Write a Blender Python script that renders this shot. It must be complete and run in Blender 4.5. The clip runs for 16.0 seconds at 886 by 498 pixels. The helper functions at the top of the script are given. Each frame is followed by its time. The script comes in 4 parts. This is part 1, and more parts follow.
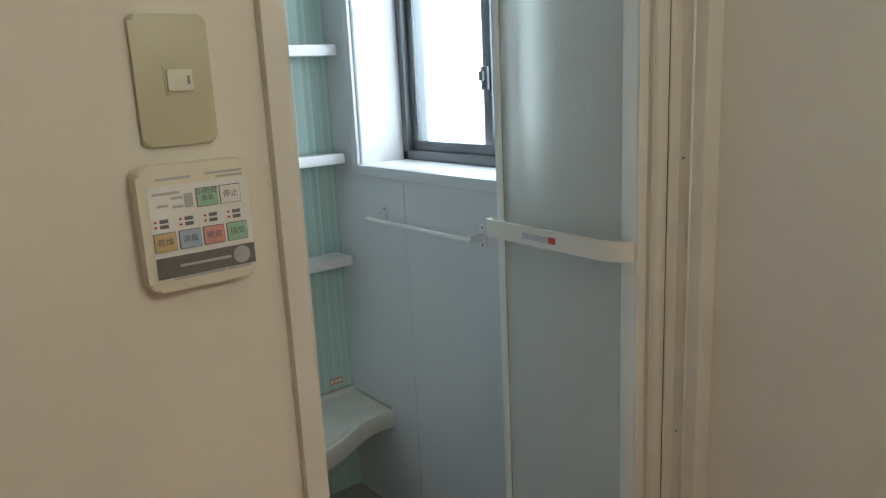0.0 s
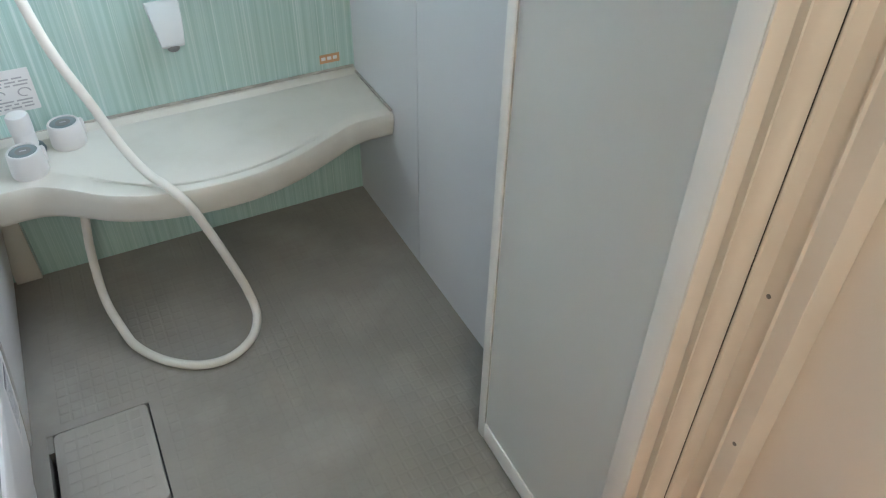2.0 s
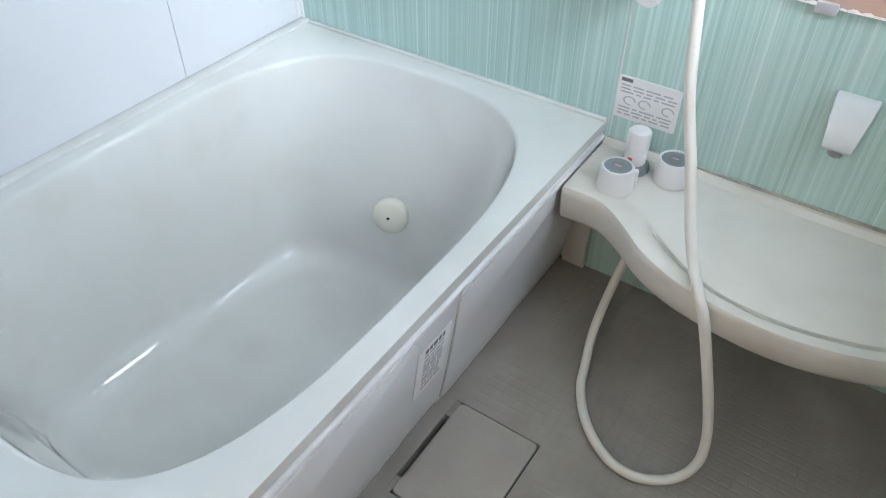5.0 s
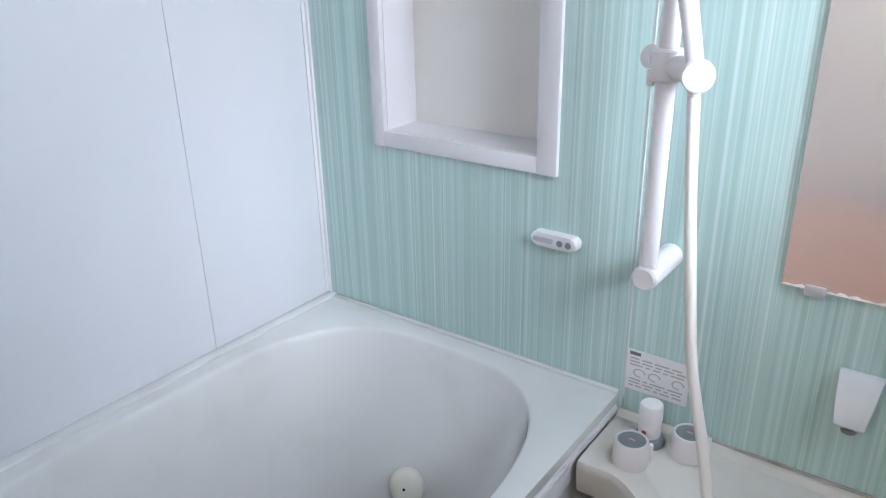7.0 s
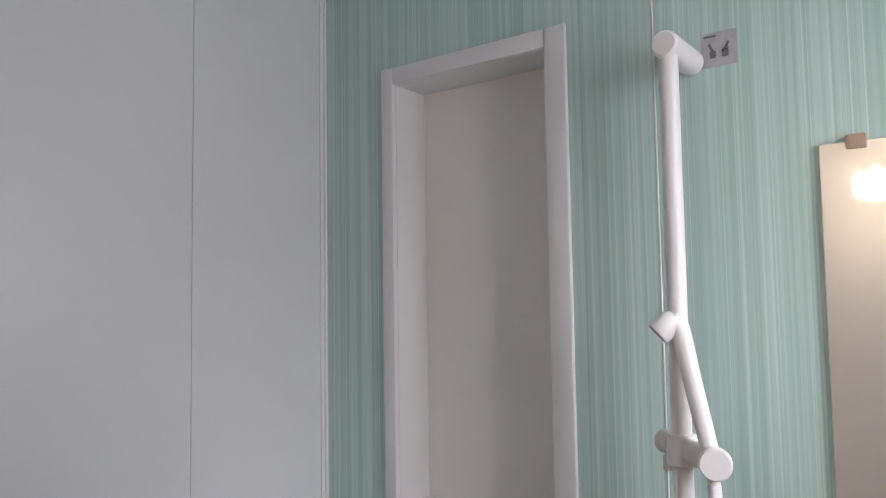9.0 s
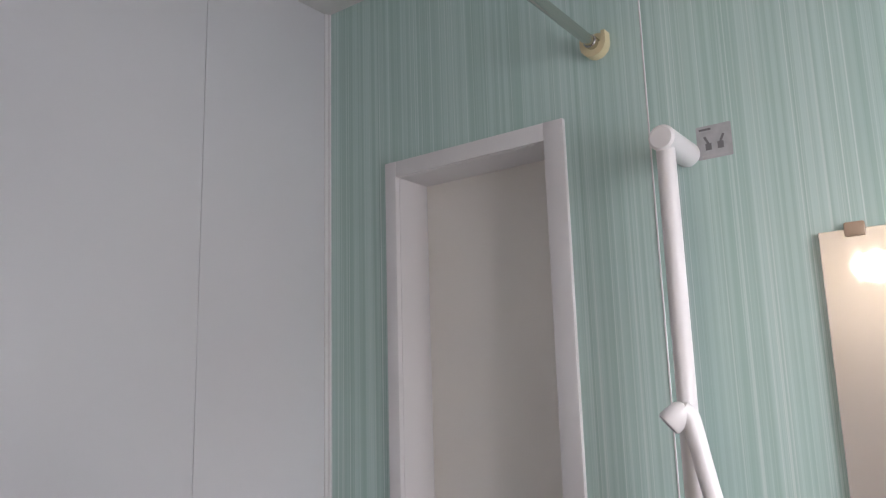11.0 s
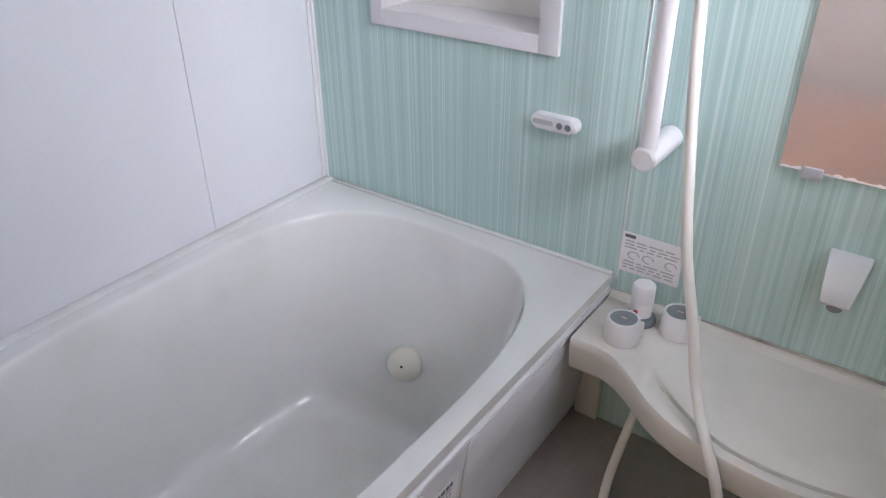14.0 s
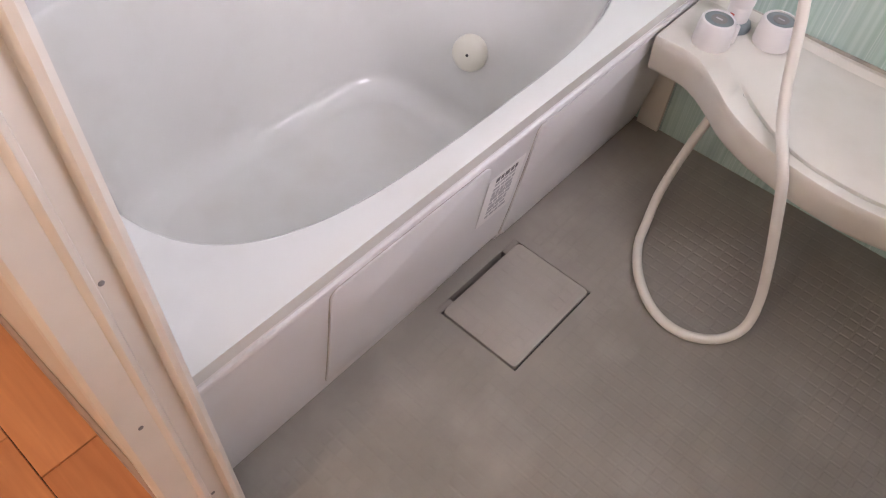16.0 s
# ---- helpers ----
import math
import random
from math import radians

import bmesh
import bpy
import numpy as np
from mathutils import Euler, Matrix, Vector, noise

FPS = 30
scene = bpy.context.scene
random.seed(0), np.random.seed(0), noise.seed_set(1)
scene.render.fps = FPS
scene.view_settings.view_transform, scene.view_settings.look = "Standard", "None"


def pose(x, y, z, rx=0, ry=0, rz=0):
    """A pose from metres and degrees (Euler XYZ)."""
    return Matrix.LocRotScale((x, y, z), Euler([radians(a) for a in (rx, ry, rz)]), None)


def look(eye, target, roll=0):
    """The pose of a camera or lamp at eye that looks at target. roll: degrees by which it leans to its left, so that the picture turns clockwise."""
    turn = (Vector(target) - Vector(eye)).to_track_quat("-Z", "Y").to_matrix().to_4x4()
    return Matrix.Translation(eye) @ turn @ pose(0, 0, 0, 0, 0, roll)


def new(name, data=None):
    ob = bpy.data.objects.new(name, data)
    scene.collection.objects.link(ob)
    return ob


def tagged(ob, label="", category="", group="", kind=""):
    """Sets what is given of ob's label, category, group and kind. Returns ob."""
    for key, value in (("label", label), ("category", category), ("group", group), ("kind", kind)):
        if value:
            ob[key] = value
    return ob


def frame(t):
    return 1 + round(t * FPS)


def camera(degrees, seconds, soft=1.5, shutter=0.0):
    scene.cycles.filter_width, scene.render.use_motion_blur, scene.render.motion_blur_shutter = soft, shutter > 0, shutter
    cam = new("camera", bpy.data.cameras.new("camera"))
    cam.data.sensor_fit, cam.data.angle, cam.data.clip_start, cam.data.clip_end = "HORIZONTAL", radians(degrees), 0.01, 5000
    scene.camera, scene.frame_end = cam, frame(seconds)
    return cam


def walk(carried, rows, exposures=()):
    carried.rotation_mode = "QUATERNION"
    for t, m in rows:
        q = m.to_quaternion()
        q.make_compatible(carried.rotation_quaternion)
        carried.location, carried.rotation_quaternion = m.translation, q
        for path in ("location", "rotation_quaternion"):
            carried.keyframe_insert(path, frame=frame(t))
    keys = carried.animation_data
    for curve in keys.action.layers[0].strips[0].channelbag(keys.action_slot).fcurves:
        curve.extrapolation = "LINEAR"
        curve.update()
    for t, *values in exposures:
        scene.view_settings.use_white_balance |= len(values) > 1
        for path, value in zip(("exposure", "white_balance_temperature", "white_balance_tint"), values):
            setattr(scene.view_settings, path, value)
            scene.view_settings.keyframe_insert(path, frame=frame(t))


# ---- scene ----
cam = camera(61.8, 16.0, 1.2)
PATH = [
    (0, (0.464, -0.747, 1.309), (1.668, 0.783, 0.852), -2.8),
    (0.5, (0.614, -0.673, 1.26), (1.775, 0.768, 0.5), -2.5),
    (1, (0.762, -0.576, 1.215), (1.828, 0.791, 0.219), -3.0),
    (1.5, (0.888, -0.444, 1.184), (1.898, 0.817, 0.005), -0.4),
    (2, (1.034, -0.334, 1.158), (1.747, 1.013, -0.136), 0.9),
    (2.5, (1.149, -0.235, 1.162), (1.455, 1.203, -0.194), 2.9),
    (3, (1.202, -0.111, 1.146), (1.18, 1.342, -0.228), 4.5),
    (3.5, (1.165, -0.02, 1.161), (0.827, 1.341, -0.265), 4.0),
    (5.8, (1.256, -0.008, 1.186), (0.297, 1.274, -0.013), -0.8),
    (6, (1.256, -0.006, 1.197), (0.273, 1.317, 0.064), -1.0),
    (6.5, (1.263, 0.0, 1.212), (0.222, 1.406, 0.242), -1.1),
    (7, (1.268, -0.003, 1.227), (0.164, 1.473, 0.452), -1.2),
    (7.5, (1.266, -0.005, 1.243), (0.11, 1.54, 0.717), -1.3),
    (8, (1.268, -0.014, 1.258), (0.079, 1.573, 1.001), -0.6),
    (8.5, (1.263, -0.024, 1.272), (0.066, 1.577, 1.234), -1.0),
    (9, (1.263, -0.024, 1.278), (0.069, 1.574, 1.414), -0.9),
    (9.5, (1.268, -0.029, 1.291), (0.081, 1.553, 1.593), -1.2),
    (9.7, (1.268, -0.025, 1.289), (0.092, 1.543, 1.683), -1.3),
    (11.8, (1.258, -0.042, 1.288), (0.086, 1.559, 1.54), -2.4),
    (12, (1.26, -0.04, 1.285), (0.074, 1.565, 1.407), -2.2),
    (12.5, (1.258, -0.026, 1.263), (0.068, 1.568, 1.049), -1.1),
    (13, (1.26, -0.03, 1.247), (0.111, 1.521, 0.724), -0.8),
    (13.5, (1.265, -0.025, 1.223), (0.174, 1.454, 0.435), -0.2),
    (14, (1.269, -0.026, 1.204), (0.253, 1.36, 0.181), -0.5),
    (14.5, (1.274, -0.026, 1.185), (0.325, 1.261, -0.016), -0.7),
    (15, (1.275, -0.027, 1.165), (0.419, 1.136, -0.219), -0.2),
    (15.5, (1.274, -0.039, 1.147), (0.508, 1.018, -0.368), 0.4),
    (16, (1.235, -0.094, 1.12), (0.466, 0.881, -0.447), 4.7),
]
EXPOSURES = [
    (0, -0.7, 5940, -3),
    (1, -0.1, 6030, -2),
    (1.5, 0.16, 6000, 0),
    (2, 0.38, 5980, 3),
    (2.5, 0.62, 5960, 4),
    (3.5, 0.55, 6080, 5),
    (6, 0.18, 6100, 9),
    (7, -0.07, 6060, 13),
    (8.5, -1.02, 6800, 17),
    (9.5, -1.02, 7000, 15),
    (12, -1.0, 7020, 20),
    (12.5, -0.97, 6720, 19),
    (13.5, -0.50, 6400, 19),
    (14.5, -0.08, 6480, 20),
    (15, -0.20, 6580, 20),
    (16, 0.42, 7080, 27),
]
walk(cam, [(t, look(eye, target, roll)) for t, eye, target, roll in PATH], EXPOSURES)

# ---------- light ----------
world = bpy.data.worlds.new("sky")
scene.world = world
world.use_nodes = True
wn = world.node_tree.nodes
sky = wn.new("ShaderNodeTexSky")
sky.sky_type, sky.sun_disc = "NISHITA", False
sky.sun_elevation, sky.sun_rotation = radians(26), radians(107)
world.node_tree.links.new(sky.outputs[0], wn["Background"].inputs[0])
wn["Background"].inputs[1].default_value = 0.1

window_light = bpy.data.lights.new("window_daylight", "AREA")
window_light.shape, window_light.size, window_light.size_y = "RECTANGLE", 1.30, 1.30
window_light.energy, window_light.color = 42.0, (0.88, 0.91, 1.0)
window_lamp = new("window_daylight", window_light)
window_lamp.matrix_world = look((1.925, 0.82, 1.62), (0.6, 0.86, 1.40))

# hazy daylight that falls slantwise through the window
sun = bpy.data.lights.new("hazy_sun", "SUN")
sun.energy, sun.angle, sun.color = 2.2, radians(30), (0.88, 0.92, 1.0)
new("hazy_sun", sun).matrix_world = look((0, 0, 0), (-1.0, 0.30, -0.52))

# ---------- materials ----------


def nodes_of(name):
    m = bpy.data.materials.new(name)
    m.use_nodes = True
    return m, m.node_tree.nodes, m.node_tree.links, m.node_tree.nodes["Principled BSDF"]


def surface(name, color, rough=0.4, metal=0.0, vary=0.06, scale=6.0, grain=0.0, grain_scale=300.0, coat=0.0, stain=None, stain_amount=0.0):
    """A plain surface with clouding at a large scale, faint grain at a small one, and uneven gloss."""
    m, n, l, b = nodes_of(name)
    co = n.new("ShaderNodeTexCoord")
    big = n.new("ShaderNodeTexNoise")
    big.inputs["Scale"].default_value, big.inputs["Detail"].default_value = scale, 5
    l.new(co.outputs["Object"], big.inputs["Vector"])
    ramp = n.new("ShaderNodeMapRange")
    ramp.inputs["From Min"].default_value, ramp.inputs["From Max"].default_value = 0.3, 0.7
    ramp.inputs["To Min"].default_value, ramp.inputs["To Max"].default_value = 1 - vary, 1 + vary
    l.new(big.outputs["Fac"], ramp.inputs["Value"])
    mul = n.new("ShaderNodeVectorMath")
    mul.operation = "SCALE"
    mul.inputs[0].default_value = color
    l.new(ramp.outputs["Result"], mul.inputs["Scale"])
    out = mul.outputs["Vector"]
    if stain:
        spot = n.new("ShaderNodeTexNoise")
        spot.inputs["Scale"].default_value, spot.inputs["Detail"].default_value = scale * 0.9 + 2.3, 8
        l.new(co.outputs["Object"], spot.inputs["Vector"])
        cut = n.new("ShaderNodeMapRange")
        cut.inputs["From Min"].default_value, cut.inputs["From Max"].default_value = 0.5, 0.72
        cut.inputs["To Min"].default_value, cut.inputs["To Max"].default_value = 0.0, stain_amount
        l.new(spot.outputs["Fac"], cut.inputs["Value"])
        mix = n.new("ShaderNodeMix")
        mix.data_type = "RGBA"
        l.new(cut.outputs["Result"], mix.inputs["Factor"])
        l.new(out, mix.inputs["A"])
        mix.inputs["B"].default_value = (*stain, 1)
        out = mix.outputs["Result"]
    l.new(out, b.inputs["Base Color"])
    gloss = n.new("ShaderNodeMapRange")
    gloss.inputs["To Min"].default_value, gloss.inputs["To Max"].default_value = rough * 0.97, min(1.0, rough * 1.03)
    l.new(big.outputs["Fac"], gloss.inputs["Value"])
    l.new(gloss.outputs["Result"], b.inputs["Roughness"])
    b.inputs["Metallic"].default_value = metal
    b.inputs["Coat Weight"].default_value = coat
    if grain:
        fine = n.new("ShaderNodeTexNoise")
        fine.inputs["Scale"].default_value, fine.inputs["Detail"].default_value = grain_scale, 3
        l.new(co.outputs["Object"], fine.inputs["Vector"])
        bump = n.new("ShaderNodeBump")
        bump.inputs["Strength"].default_value, bump.inputs["Distance"].default_value = grain, 0.001 if grain < 1 else 0.002
        l.new(fine.outputs["Fac"], bump.inputs["Height"])
        l.new(bump.outputs["Normal"], b.inputs["Normal"])
    return m


def striped_green():
    """Wall panel with fine irregular vertical stripes in pale and deeper aqua green."""
    m, n, l, b = nodes_of("striped_green_panel")
    co = n.new("ShaderNodeTexCoord")

    def bands(sx, sz, detail):
        mp = n.new("ShaderNodeMapping")
        mp.inputs["Scale"].default_value = (sx, 0.0, sz)
        l.new(co.outputs["Object"], mp.inputs["Vector"])
        t = n.new("ShaderNodeTexNoise")
        t.inputs["Scale"].default_value, t.inputs["Detail"].default_value = 1.0, detail
        l.new(mp.outputs["Vector"], t.inputs["Vector"])
        return t.outputs["Fac"]

    broad, fine, hair = bands(95, 0.25, 2), bands(270, 0.5, 2), bands(480, 0.8, 1)
    r1 = n.new("ShaderNodeValToRGB")
    r1.color_ramp.elements[0].position, r1.color_ramp.elements[1].position = 0.36, 0.62
    r1.color_ramp.elements[0].color = (0.405, 0.585, 0.54, 1)
    r1.color_ramp.elements[1].color = (0.52, 0.685, 0.65, 1)
    l.new(broad, r1.inputs["Fac"])
    cut = n.new("ShaderNodeMapRange")
    cut.inputs["From Min"].default_value, cut.inputs["From Max"].default_value = 0.53, 0.68
    cut.inputs["To Min"].default_value, cut.inputs["To Max"].default_value = 0.0, 0.65
    l.new(fine, cut.inputs["Value"])
    mix = n.new("ShaderNodeMix")
    mix.data_type = "RGBA"
    l.new(cut.outputs["Result"], mix.inputs["Factor"])
    l.new(r1.outputs["Color"], mix.inputs["A"])
    mix.inputs["B"].default_value = (0.75, 0.845, 0.825, 1)
    cut2 = n.new("ShaderNodeMapRange")
    cut2.inputs["From Min"].default_value, cut2.inputs["From Max"].default_value = 0.55, 0.72
    cut2.inputs["To Min"].default_value, cut2.inputs["To Max"].default_value = 0.0, 0.5
    l.new(hair, cut2.inputs["Value"])
    mix2 = n.new("ShaderNodeMix")
    mix2.data_type = "RGBA"
    l.new(cut2.outputs["Result"], mix2.inputs["Factor"])
    l.new(mix.outputs["Result"], mix2.inputs["A"])
    mix2.inputs["B"].default_value = (0.35, 0.54, 0.485, 1)
    l.new(mix2.outputs["Result"], b.inputs["Base Color"])
    b.inputs["Roughness"].default_value = 0.32
    bump = n.new("ShaderNodeBump")
    bump.inputs["Strength"].default_value, bump.inputs["Distance"].default_value = 0.12, 0.001
    l.new(fine, bump.inputs["Height"])
    l.new(bump.outputs["Normal"], b.inputs["Normal"])
    return m


def wood_boards():
    m, n, l, b = nodes_of("orange_wood")
    co = n.new("ShaderNodeTexCoord")
    info = n.new("ShaderNodeObjectInfo")
    off = n.new("ShaderNodeVectorMath")
    off.operation = "ADD"
    l.new(co.outputs["Object"], off.inputs[0])
    l.new(info.outputs["Random"], off.inputs[1])
    mp = n.new("ShaderNodeMapping")
    mp.inputs["Scale"].default_value = (3.0, 45.0, 10.0)
    l.new(off.outputs["Vector"], mp.inputs["Vector"])
    t = n.new("ShaderNodeTexNoise")
    t.inputs["Scale"].default_value, t.inputs["Detail"].default_value, t.inputs["Distortion"].default_value = 1.0, 6, 0.6
    l.new(mp.outputs["Vector"], t.inputs["Vector"])
    add = n.new("ShaderNodeMath")
    add.operation = "MULTIPLY_ADD"
    add.inputs[1].default_value = 0.35
    l.new(info.outputs["Random"], add.inputs[0])
    l.new(t.outputs["Fac"], add.inputs[2])
    r = n.new("ShaderNodeValToRGB")
    r.color_ramp.elements[0].position, r.color_ramp.elements[1].position = 0.3, 1.0
    r.color_ramp.elements[0].color = (0.52, 0.20, 0.085, 1)
    r.color_ramp.elements[1].color = (0.78, 0.36, 0.165, 1)
    l.new(add.outputs["Value"], r.inputs["Fac"])
    l.new(r.outputs["Color"], b.inputs["Base Color"])
    b.inputs["Roughness"].default_value = 0.35
    return m


def frosted(name, color, rough, ior=1.12, weight=0.85):
    m, n, l, b = nodes_of(name)
    co = n.new("ShaderNodeTexCoord")
    t = n.new("ShaderNodeTexNoise")
    t.inputs["Scale"].default_value, t.inputs["Detail"].default_value = 220, 2
    l.new(co.outputs["Object"], t.inputs["Vector"])
    bump = n.new("ShaderNodeBump")
    bump.inputs["Strength"].default_value, bump.inputs["Distance"].default_value = 0.15, 0.001
    l.new(t.outputs["Fac"], bump.inputs["Height"])
    l.new(bump.outputs["Normal"], b.inputs["Normal"])
    b.inputs["Base Color"].default_value = (*color, 1)
    b.inputs["Roughness"].default_value, b.inputs["IOR"].default_value = rough, ior
    b.inputs["Transmission Weight"].default_value = weight
    return m


def glowing(name, color, strength):
    m, n, l, b = nodes_of(name)
    b.inputs["Base Color"].default_value = (0.9, 0.85, 0.75, 1)
    b.inputs["Emission Color"].default_value = (*color, 1)
    b.inputs["Emission Strength"].default_value = strength
    return m


def mirror_glass():
    """Silvered glass dulled by dried water: clear patches and vertical streaks of haze."""
    m, n, l, b = nodes_of("old_mirror")
    co = n.new("ShaderNodeTexCoord")
    mp = n.new("ShaderNodeMapping")
    mp.inputs["Scale"].default_value = (60, 1, 5)
    l.new(co.outputs["Object"], mp.inputs["Vector"])
    t = n.new("ShaderNodeTexNoise")
    t.inputs["Scale"].default_value, t.inputs["Detail"].default_value = 1.0, 4
    l.new(mp.outputs["Vector"], t.inputs["Vector"])
    r = n.new("ShaderNodeMapRange")
    r.inputs["From Min"].default_value, r.inputs["From Max"].default_value = 0.4, 0.75
    r.inputs["To Min"].default_value, r.inputs["To Max"].default_value = 0.01, 0.06
    l.new(t.outputs["Fac"], r.inputs["Value"])
    l.new(r.outputs["Result"], b.inputs["Roughness"])
    b.inputs["Base Color"].default_value = (0.88, 0.88, 0.88, 1)
    b.inputs["Metallic"].default_value = 0.68
    return m


GREEN = striped_green()
WALL_WHITE = surface("white_wall_panel", (0.68, 0.69, 0.71), 0.3, vary=0.02, scale=2.5, grain=0.04, grain_scale=500)
CEIL_WHITE = surface("white_ceiling", (0.72, 0.72, 0.70), 0.5, vary=0.03, scale=2)
ACRYLIC = surface("white_acrylic", (0.72, 0.725, 0.70), 0.05, vary=0.02, scale=3, coat=1.0, stain=(0.60, 0.58, 0.53), stain_amount=0.4)
ACRYLIC.node_tree.nodes["Principled BSDF"].inputs["Coat IOR"].default_value = 1.65
APRON = surface("white_apron_panel", (0.74, 0.74, 0.75), 0.3, vary=0.03, scale=4, stain=(0.62, 0.58, 0.53), stain_amount=0.25)
SOAP = surface("greyish_soap_plastic", (0.63, 0.66, 0.66), 0.35, vary=0.02, scale=14)
PLASTIC = surface("white_plastic", (0.765, 0.755, 0.76), 0.28, vary=0.006, scale=5)
COUNTER = surface("ivory_counter", (0.72, 0.705, 0.65), 0.33, vary=0.03, scale=7, stain=(0.52, 0.49, 0.42), stain_amount=0.28)
HOSE = surface("ivory_hose", (0.75, 0.725, 0.67), 0.35, vary=0.05, scale=14)
FLOOR = surface("grey_floor", (0.305, 0.287, 0.260), 0.58, vary=0.10, scale=5, grain=0.3, grain_scale=900, stain=(0.44, 0.42, 0.39), stain_amount=0.45)
LID = surface("grey_drain_lid", (0.38, 0.36, 0.33), 0.45, vary=0.08, scale=9, grain=0.3, grain_scale=900)
DARK = surface("dark_gap", (0.02, 0.02, 0.02), 0.6)
SEAL = surface("grey_seal", (0.23, 0.23, 0.23), 0.5)
# caulk colour, also used for the painted shadow gaps round the apron panels
CAULK_SHADE = surface("dirty_caulk_and_seam_shade", (0.46, 0.44, 0.40), 0.6, vary=0.25, scale=25)
SHADE_GRIME = surface("grey_shade_and_grime", (0.16, 0.15, 0.13), 0.6, vary=0.3, scale=30)
CREAM = surface("cream_door_frame", (0.745, 0.71, 0.65), 0.35, vary=0.04, scale=9, stain=(0.62, 0.57, 0.49), stain_amount=0.3)
DOOR_WHITE = surface("white_door_frame", (0.78, 0.78, 0.75), 0.35, vary=0.03, scale=8)
FROST = frosted("frosted_acrylic", (0.90, 0.92, 0.90), 0.55, 1.15, 0.6)
PANE = frosted("frosted_window_glass", (0.95, 0.98, 1.0), 0.3, 1.1, 1.0)
PAPER = surface("beige_wallpaper", (0.76, 0.71, 0.64), 0.75, vary=0.04, scale=3, grain=0.3, grain_scale=520)
SWITCH = surface("olive_cream_plate", (0.54, 0.505, 0.36), 0.35, vary=0.03, scale=20)
KEY = surface("ivory_key", (0.74, 0.72, 0.62), 0.3)
BODY = surface("cream_controller", (0.73, 0.685, 0.58), 0.35, vary=0.04, scale=30)
FACE = surface("white_controller_face", (0.80, 0.79, 0.79), 0.35)
CHARCOAL = surface("charcoal_band", (0.16, 0.155, 0.15), 0.4)
INK = surface("grey_ink", (0.16, 0.16, 0.17), 0.6)
FAINT = surface("pale_ink", (0.48, 0.48, 0.50), 0.6)
RED = surface("red_mark", (0.55, 0.06, 0.05), 0.4)
YELLOW_KEY = surface("yellow_key", (0.62, 0.48, 0.26), 0.4)
BLUE_KEY = surface("blue_key", (0.42, 0.52, 0.68), 0.4)
RED_KEY = surface("pink_key", (0.70, 0.34, 0.32), 0.4)
GREEN_KEY = surface("green_key", (0.36, 0.58, 0.44), 0.4)
LABEL = surface("white_label", (0.85, 0.84, 0.84), 0.45)
GREY_LABEL = surface("grey_label", (0.42, 0.43, 0.45), 0.35, vary=0.12, scale=60)
ORANGE_LABEL = surface("orange_label", (0.62, 0.36, 0.20), 0.5)
SASH = surface("dark_grey_aluminium", (0.16, 0.17, 0.18), 0.35, metal=0.6)
STEEL = surface("brushed_steel", (0.55, 0.55, 0.52), 0.25, metal=1.0)
CAP = surface("yellowed_cap", (0.66, 0.58, 0.36), 0.4)
DIAL = surface("grey_dial", (0.20, 0.25, 0.27), 0.3, vary=0.08, scale=60)
CLIP = surface("brown_clip", (0.45, 0.33, 0.24), 0.4)
SKIRTING = surface("brown_skirting", (0.46, 0.35, 0.29), 0.45, vary=0.06, scale=8)
WOOD = wood_boards()
MIRROR = mirror_glass()
LAMP = glowing("warm_lamp", (1.0, 0.88, 0.73), 74.0)
NICHE_BACK = surface("pale_niche_back", (0.88, 0.855, 0.805), 0.5, vary=0.02, scale=3)

# ---------- building helpers ----------


def mesh_of(name, bm, material, smooth=False):
    bmesh.ops.recalc_face_normals(bm, faces=bm.faces)
    me = bpy.data.meshes.new(name)
    bm.to_mesh(me)
    bm.free()
    me.materials.append(material)
    if smooth:
        for p in me.polygons:
            p.use_smooth = True
        me.set_sharp_from_angle(angle=radians(38))
    return me


def part(name, bm, material, parent=None, label="", smooth=True):
    ob = new(name, mesh_of(name, bm, material, smooth))
    if parent is not None:
        ob.parent = parent
    return tagged(ob, label)


def thing(name, label, category, kind="", group=""):
    return tagged(new(name), label, category, group, kind)


def block(x0, x1, y0, y1, z0, z1, bevel=0.0, segments=2):
    bm = bmesh.new()
    bmesh.ops.create_cube(bm, size=1.0, matrix=Matrix.Translation(((x0 + x1) / 2, (y0 + y1) / 2, (z0 + z1) / 2)) @ Matrix.Diagonal((x1 - x0, y1 - y0, z1 - z0, 1)))
    if bevel:
        bmesh.ops.bevel(bm, geom=bm.edges[:], offset=bevel, segments=segments, profile=0.5, affect="EDGES", clamp_overlap=True)
    return bm


def merge(*bms):
    out = bmesh.new()
    for b in bms:
        me = bpy.data.meshes.new("tmp")
        b.to_mesh(me)
        b.free()
        out.from_mesh(me)
        bpy.data.meshes.remove(me)
    return out


def turned(bm, m):
    bmesh.ops.transform(bm, matrix=m, verts=bm.verts[:])
    return bm


def lathe(profile, m=None, n=32):
    """A solid turned round its z axis from rows of radius and height."""
    bm = bmesh.new()
    rings = [[bm.verts.new((r * math.cos(2 * math.pi * k / n), r * math.sin(2 * math.pi * k / n), z)) for k in range(n)] for r, z in profile]
    for a, b in zip(rings, rings[1:]):
        for k in range(n):
            bm.faces.new((a[k], a[(k + 1) % n], b[(k + 1) % n], b[k]))
    bm.faces.new(rings[0][::-1])
    bm.faces.new(rings[-1])
    return turned(bm, m) if m is not None else bm


